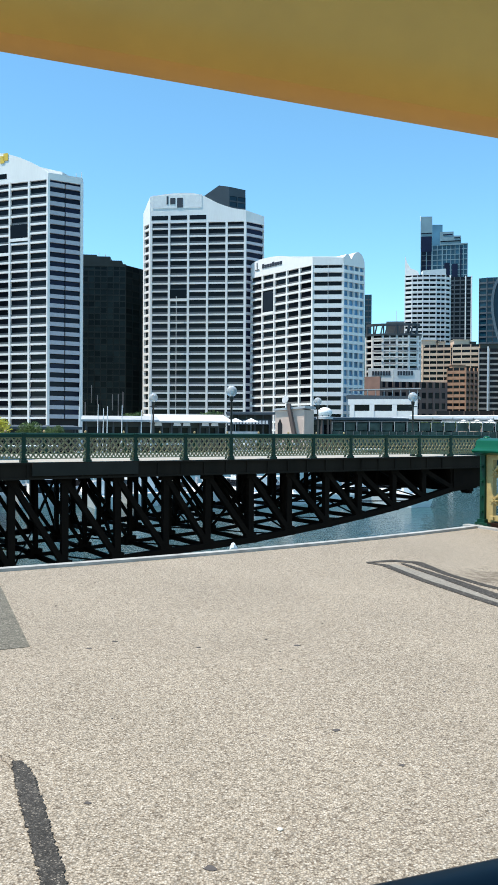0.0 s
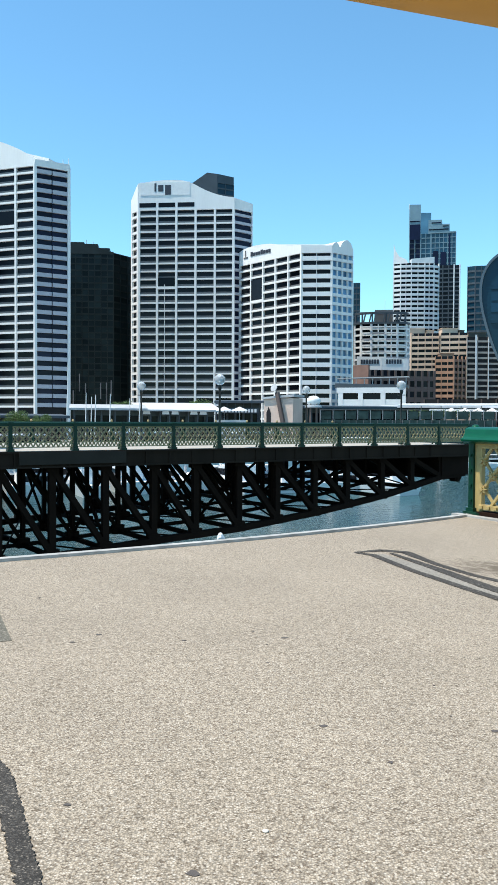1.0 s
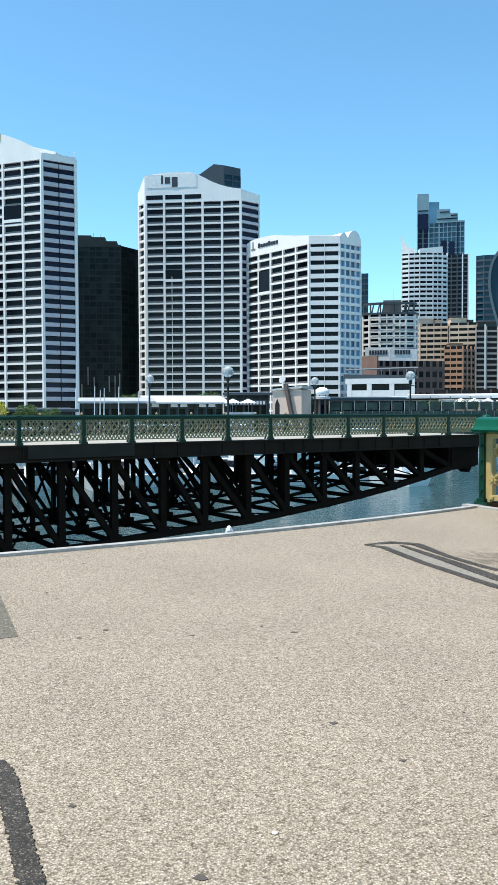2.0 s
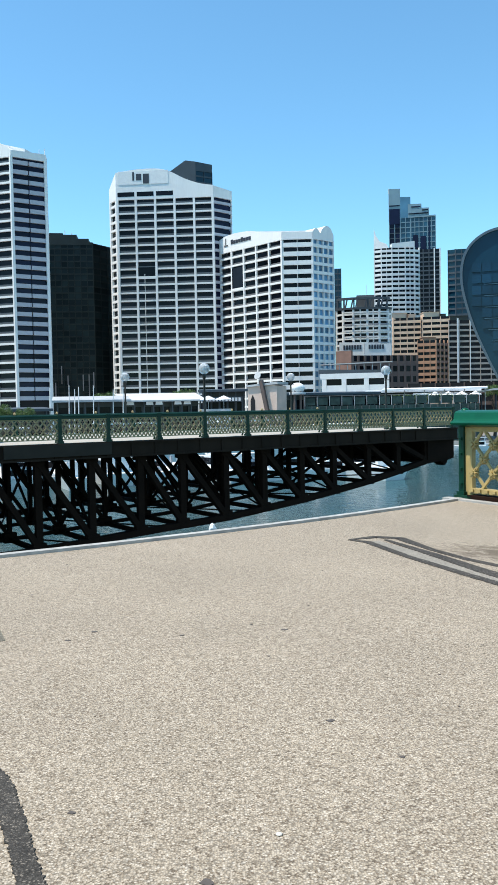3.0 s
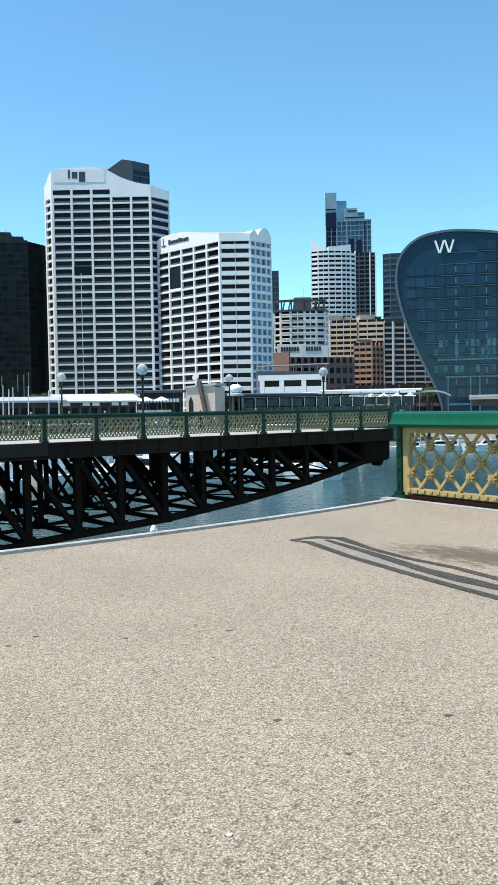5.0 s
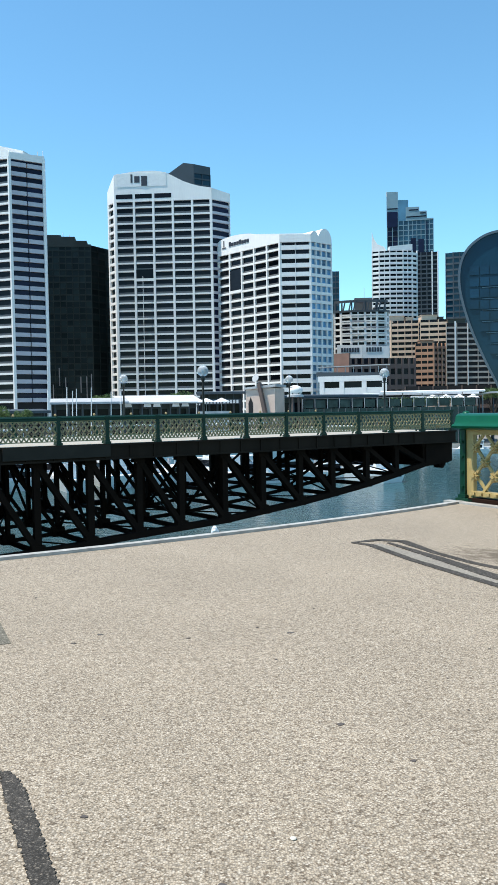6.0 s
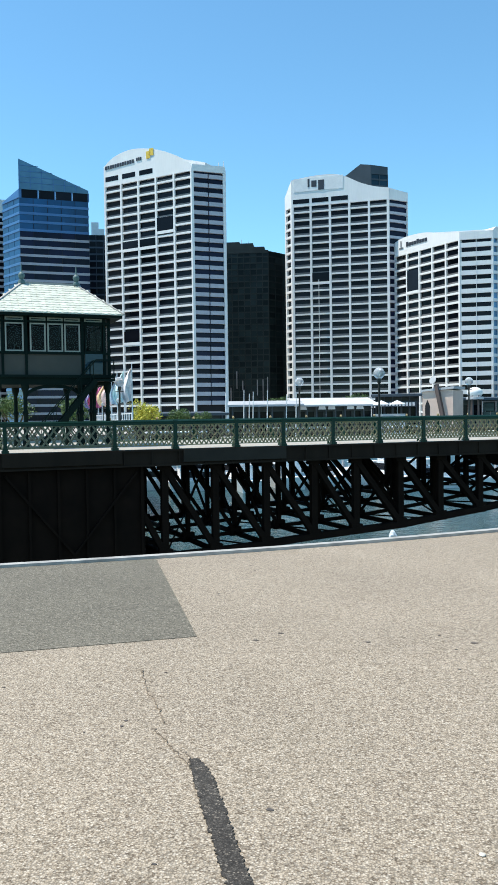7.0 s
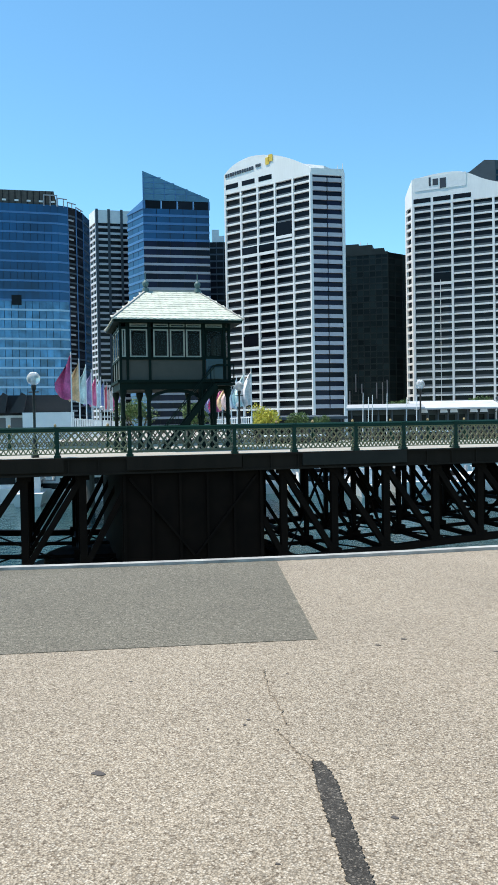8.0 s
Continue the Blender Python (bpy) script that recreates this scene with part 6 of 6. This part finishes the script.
for i, (x, y, rz, s) in enumerate(((43, 165.5, 200, 0.9), (52, 168, 172, 0.8), (60, 168, 168, 0.9), (69, 163, 160, 1.0), (78, 158, 160, 1.1), (24, 149, 20, 1.9), (7, 142, 22, 2.2), (-12, 134, 22, 2.2), (-31, 125.5, 25, 2.1), (-48, 115, 32, 2.1), (-63, 105, 34, 2.0), (-78, 95, 33, 2.0), (-40, 99, 150, 1.2), (-52, 92, 40, 1.3), (2, 122, 20, 1.2), (-12, 117, 25, 1.3), (-25, 112, 25, 1.3))):
    boat(x, y, rz, i, s)

# boats lying at a floating pontoon off the shore
rgb = random.Random(17)
for k in range(19):
    az = radians(-36 + 2.55 * k)
    away = 106 + 0.42 * k + rgb.uniform(-3.5, 3.5)
    boat(math.sin(az) * away, math.cos(az) * away, rgb.choice((24, 28, 205, 112, 118)), k, rgb.uniform(0.9, 1.5))
pt = thing("pontoon", "pale floating pontoon with mooring piles", "pontoon", (-20, 118, WATER))
ends = [Vector((math.sin(radians(d)) * r, math.cos(radians(d)) * r)) for d, r in ((-37, 109), (-22, 112.5), (-6, 115), (11, 118))]
for a, b in zip(ends, ends[1:]):
    bm = bmesh.new()
    beam(bm, (a.x + 20, a.y - 118, 0.35), (b.x + 20, b.y - 118, 0.35), 2.2, 0.6)
    part("float", bm, M_CONC, pt)
    for k in range(5):
        q = a.lerp(b, (k + 0.5) / 5)
        bm = bmesh.new()
        tube(bm, (q.x + 21.4, q.y - 118, -0.8), (q.x + 21.4, q.y - 118, 3.2), 0.2, n=8)
        part("pile", bm, M_TENT, pt)

# dark-awning building at the far end of the view
aw = thing("awning_building", "white low building with black pointed awnings", "building", (-80.0, 119.0, QUAY))
m, ln4 = face_frame((-97.0, 108.0), (-72.8, 122.5), (-80, 119, QUAY))
bm = bmesh.new()
box(bm, (0, 0.6, 0), (ln4, 9, 9.6))
part("wall", bm, M_WHITE, aw, m=m)
bm = bmesh.new()
box(bm, (ln4 - 8, -2.5, 0), (ln4 + 0.4, 0.55, 10.0))
part("porch", bm, M_WHITE, aw, "white porch", m)
for i in range(7):
    x = ln4 - 9.0 - i * 3.0
    bm = bmesh.new()
    upright(bm, [(x - 1.2, 10.0), (x + 1.2, 10.0), (x + 1.7, 12.9), (x + 0.9, 13.4)], -1.6, 0.5)
    part("awning", bm, M_AWNING, aw, "black pointed awning", m)
    bm = bmesh.new()
    box(bm, (x - 1.1, 0.5, 6.6), (x + 1.1, 0.62, 9.2))
    part("window", bm, M_GREYPANEL, aw, m=m)
bm = bmesh.new()
box(bm, (0, 1.0, 9.6), (ln4, 9, 13.0))
part("roof", bm, M_AWNING, aw, "black roof", m)

# far approach of the bridge, with rails and flags
FD, FN = Vector((-0.423, 0.906)), Vector((0.906, 0.423))    # along and across it
FAR0 = PIVOT - AX * math.sqrt(REACH ** 2 - HALF ** 2)
bm = bmesh.new()
far_r, far_l = FAR0 + FD * 130 + FN * 12, FAR0 + FD * 130 - FN * (HALF + 0.3)
prism(bm, [tuple(FAR0 + AN * (HALF + 0.3) + FD * 0.5)] + [tuple(FAR0 - AN * (HALF + 0.3) + FD * 0.5), tuple(FAR0 + FD * 8 + FN * 12), tuple(far_r), tuple(far_l)], -1.2, 0)
solid("approach_deck", bm, M_DECKTOP, "pale deck of the far bridge approach", "bridge deck", kind="structure")
for k in range(7):
    c = FAR0 + FD * (5 + k * 13)
    bm = bmesh.new()
    for sd in (-6, 0, 6):
        tube(bm, (c.x + FN.x * sd, c.y + FN.y * sd, WATER - 0.5), (c.x + FN.x * sd, c.y + FN.y * sd, -1.2), 0.5, n=10)
    beam(bm, (c.x - FN.x * 7, c.y - FN.y * 7, -1.6), (c.x + FN.x * 7, c.y + FN.y * 7, -1.6), 0.8, 0.8)
    solid("timber_trestle", bm, M_PIER, "dark timber trestle under the bridge approach", "trestle", "bridge trestles")
LEFT0, RIGHT0 = Vector((-41.2, 69.4)), Vector((-30.2, 91.5))
bm = bmesh.new()
box(bm, (-0.06, -0.06, 0), (0.06, 0.06, 2.2))
pm2 = as_mesh("post", bm, M_WHITE)
for p0, n in ((LEFT0, 44), (RIGHT0, 30)):
    fr = thing("white_fence", "white painted post-and-rail fence along the bridge approach", "fence", group="approach fences")
    for k in range(n):
        p = p0 + FD * (k * 2.5 + 1)
        part("post", pm2, None, fr, m=Matrix.Translation((p.x, p.y, 0)))
    for z in (0.5, 1.3, 2.1):
        bm = bmesh.new()
        q = p0 + FD * (n * 2.5 - 1)
        beam(bm, (p0.x, p0.y, z), (q.x, q.y, z), 0.07, 0.10)
        part("fence_rail", bm, M_WHITE, fr)

hues = ((0.72, 0.13, 0.30), (0.76, 0.50, 0.28), (0.66, 0.78, 0.76), (0.38, 0.30, 0.50), (0.72, 0.18, 0.34), (0.52, 0.62, 0.70), (0.18, 0.22, 0.46), (0.72, 0.16, 0.20), (0.74, 0.50, 0.46), (0.78, 0.72, 0.70))
cloths = [paint("flag_cloth", h, 0.7, var=0.35, scale=0.9, fine=0.15, fine_scale=5) for h in hues]
words = ("crimson", "orange", "pale teal", "purple", "pink", "pale blue", "navy", "red", "salmon", "white")


def flag(p, k, h=8.6):
    f = thing("banner_flag", words[k % 10] + " banner flag hanging from a tall white pole", "flag", (p.x, p.y, 0), "bridge flags", rz=25)
    bm = bmesh.new()
    tube(bm, (0, 0, 0), (0, 0, h), 0.085, 0.05, 8)
    part("pole", bm, M_WHITE, f)
    bm = bmesh.new()
    rg = random.Random(k)
    ph = rg.uniform(0, 6)
    reach = rg.uniform(1.0, 1.4)
    grid = []
    for i in range(13):
        v = i / 12
        wid = reach * (0.18 + 1.0 * min(1, v * 1.7)) * (1 - 0.3 * max(0, v - 0.8) / 0.2)
        grid.append([(-u / 5 * wid, 0.3 * math.sin(u * 2.1 + ph + v * 4) * (0.3 + u / 5), h - 0.25 - v * 4.3 - 0.6 * (u / 5) * (1 - v) + 0.12 * math.sin(4 * v + ph + u)) for u in range(6)])
    va = [[bm.verts.new((x, y - 0.008, z)) for x, y, z in r] for r in grid]
    vb = [[bm.verts.new((x, y + 0.008, z)) for x, y, z in r] for r in grid]
    for i in range(12):
        for j in range(5):
            bm.faces.new((va[i][j], va[i][j + 1], va[i + 1][j + 1], va[i + 1][j]))
            bm.faces.new((vb[i][j], vb[i + 1][j], vb[i + 1][j + 1], vb[i][j + 1]))
    part("cloth", bm, cloths[k % 10], f, smooth=True)


for k in range(14):
    flag(LEFT0 + FD * (k * 8.5), k)
for k in range(9):
    flag(RIGHT0 + FD * (k * 8.5), (k * 3 + 9), 8.0)
for k in range(3):
    p = RIGHT0 + FD * (4 + k * 22) - FN * 1.2
    globe_lamp(p.x, p.y, 3.65, 0.3)
    p = LEFT0 + FD * (26 + k * 22) + FN * 1.2
    globe_lamp(p.x, p.y, 3.65, 0.3)

# curved glass canopy by the elevated road
cn = thing("glass_canopy", "curved grey glass canopy on slim posts", "canopy", (60.5, 186.5, QUAY))
m, w5 = face_frame((56.5, 188.5), (68.0, 184.5), (60.5, 186.5, QUAY))
bm = bmesh.new()
edge = curve_line([(0, 9.6), (3, 10.8), (7, 11.5), (10, 11.3), (w5, 10.4)], 5)
upright(bm, edge + [(x, z - 0.35) for x, z in edge[::-1]], -3, 3)
part("canopy_roof", bm, M_TENT, cn, m=m)
for x in (1.0, 4.2, 7.4, 10.6):
    bm = bmesh.new()
    tube(bm, (x, 0, 0), (x, 0, 10.2), 0.15, n=8)
    part("canopy_post", bm, M_SLATE, cn, m=m)

# ---- raised terrace, planters and parasols on the far shore ----
def leaf_clump(bm, c, r, n, rg, flat=0.75):
    for _ in range(n):
        v = Vector((rg.gauss(0, 1), rg.gauss(0, 1), rg.gauss(0, 1))).normalized() * r * rg.uniform(0.4, 1.1)
        v.z *= flat
        p = Vector(c) + v
        s = r * rg.uniform(0.10, 0.2)
        a = Vector((rg.gauss(0, 1), rg.gauss(0, 1), rg.gauss(0, 1))).normalized() * s
        b = Vector((rg.gauss(0, 1), rg.gauss(0, 1), rg.gauss(0, 1))).normalized() * s * 0.7
        bm.faces.new([bm.verts.new(p + k) for k in (-a, b, a, -b)])


ta, tb, tc = (19.0, 184.0), (35.5, 181.5), (56.0, 174.8)
terrace = thing("terrace", "raised waterfront terrace with dark glass balustrade", "terrace", (36, 181, QUAY))
M_TEALGLASS = paint("balustrade_glass", (0.026, 0.048, 0.048), 0.2, var=0.5, scale=0.6, fine=0, spec=0.12)
TOP = 1.9 - QUAY
bm = bmesh.new()
box(bm, (0, 0, 0), (2.28, 0.08, 1.75))
glass_mesh = as_mesh("glass_panel", bm, M_TEALGLASS)
bm = bmesh.new()
box(bm, (-0.06, -0.06, 0), (0.06, 0.06, 2.3))
stanchion = as_mesh("stanchion", bm, M_TENT)
for a, b in ((ta, tb), (tb, tc)):
    m, w8 = face_frame(a, b, (36, 181, QUAY))
    bm = bmesh.new()
    box(bm, (0, 0, 0), (w8, 6, TOP))
    for i in range(int(w8 / 1.6) + 1):
        bp2 = bmesh.new()
        box(bp2, (i * 1.6 - 0.06, -0.14, 0), (i * 1.6 + 0.06, -0.02, TOP))
        part("column", bp2, M_GREYPANEL, terrace, m=m)
    part("terrace_wall", bm, M_TEALGLASS, terrace, "dark glazed lower storey", m=m)
    n = int(w8 / 2.4)
    for i in range(n + 1):
        part("stanchion", stanchion, None, terrace, m=m @ Matrix.Translation((i * w8 / n, 0.2, TOP)))
        if i < n:
            part("glass_panel", glass_mesh, None, terrace, m=m @ Matrix.Translation((i * w8 / n + 0.06, 0.2, TOP + 0.2)))
    bm = bmesh.new()
    box(bm, (0, 0.12, TOP + 2.2), (w8, 0.3, TOP + 2.32))
    part("top_rail", bm, M_GREYPANEL, terrace, m=m)
rgp = random.Random(21)
m, w8 = face_frame(tb, tc, (0, 0, 0))
for i in range(9):
    p = m @ Vector((1.2 + i * 2.35, 1.6, 0))
    pl2 = thing("planter", "green shrub in a pale planter on the terrace", "planter", (p.x, p.y, 1.9), "terrace planters")
    bm = bmesh.new()
    lathe(bm, [(0.4, 0), (0.55, 0.7), (0.6, 0.72)], 10)
    part("pot", bm, M_CONC, pl2)
    bm = bmesh.new()
    leaf_clump(bm, (0, 0, 1.5), rgp.uniform(0.8, 1.25), 220, rgp)
    me = bpy.data.meshes.new("shrub")
    bm.to_mesh(me)
    bm.free()
    me.materials.append(M_LEAF)
    part("shrub", me, None, pl2)


def parasol(x, y, z, r, label="white parasol open over an outdoor table"):
    ps = thing("parasol", label, "parasol", (x, y, z), "parasols")
    bm = bmesh.new()
    tube(bm, (0, 0, 0), (0, 0, 2.6), 0.05, n=8)
    part("pole", bm, M_TENT, ps)
    bm = bmesh.new()
    lathe(bm, [(r, 1.9), (r * 0.98, 1.97), (r * 0.55, 2.35), (0.05, 2.75)], 8)
    part("canopy", bm, M_WHITE, ps)


for i in range(4):
    p = m @ Vector((12.0 + i * 2.9, 3.4, 0))
    parasol(p.x, p.y, 1.9, 1.5)
for x, y in ((-5.5, 164.0), (-3.0, 163.5), (0.0, 165.0), (3.0, 166.0), (-9.0, 162.0)):
    parasol(x, y, QUAY, 2.0)
# parasols of the lower promenade stand on tall kiosk roofs
for x, y in ((-2.6, 168.6), (0.6, 169.2)):
    bm = bmesh.new()
    prism(bm, [(x - 1.6, y - 1.2), (x + 1.6, y - 1.2), (x + 1.6, y + 1.2), (x - 1.6, y + 1.2)], QUAY, 1.7)
    solid("kiosk", bm, M_TENT, "small grey kiosk on the promenade", "kiosk", "kiosks")
    parasol(x, y, 1.7, 1.7, "white parasol on a kiosk roof terrace")

# thin white roofs behind the terrace
for x0, y0, x1, y1, z in ((38.0, 190.0, 60.5, 183.0, 5.3), (44.5, 187.0, 55.5, 183.6, 4.1)):
    rf = thing("canopy_roof", "thin white canopy roof on slim posts", "canopy", (x0, y0, QUAY), "white canopies")
    m, w9 = face_frame((x0, y0), (x1, y1), (x0, y0, QUAY))
    bm = bmesh.new()
    box(bm, (0, -1.5, z - QUAY), (w9, 3.0, z - QUAY + 0.32), Matrix.Rotation(radians(4), 4, "X"))
    part("roof", bm, M_WHITE, rf, m=m)
    for k in range(6):
        bm = bmesh.new()
        tube(bm, (0.5 + k * (w9 - 1) / 5, 1.0, 0), (0.5 + k * (w9 - 1) / 5, 1.0, z - QUAY + 0.1), 0.1, n=6)
        part("post", bm, M_TENT, rf, m=m)
bm = bmesh.new()
box(bm, (0, 0, 0), (6.0, 3.0, 10.2), face_frame((47.0, 184.0), (53.0, 182.2), (0, 0, 0))[0] @ Matrix.Translation((0, 0, QUAY)))
solid("cream_wall_block", bm, M_PINK, "cream rendered block behind the terrace", "building")
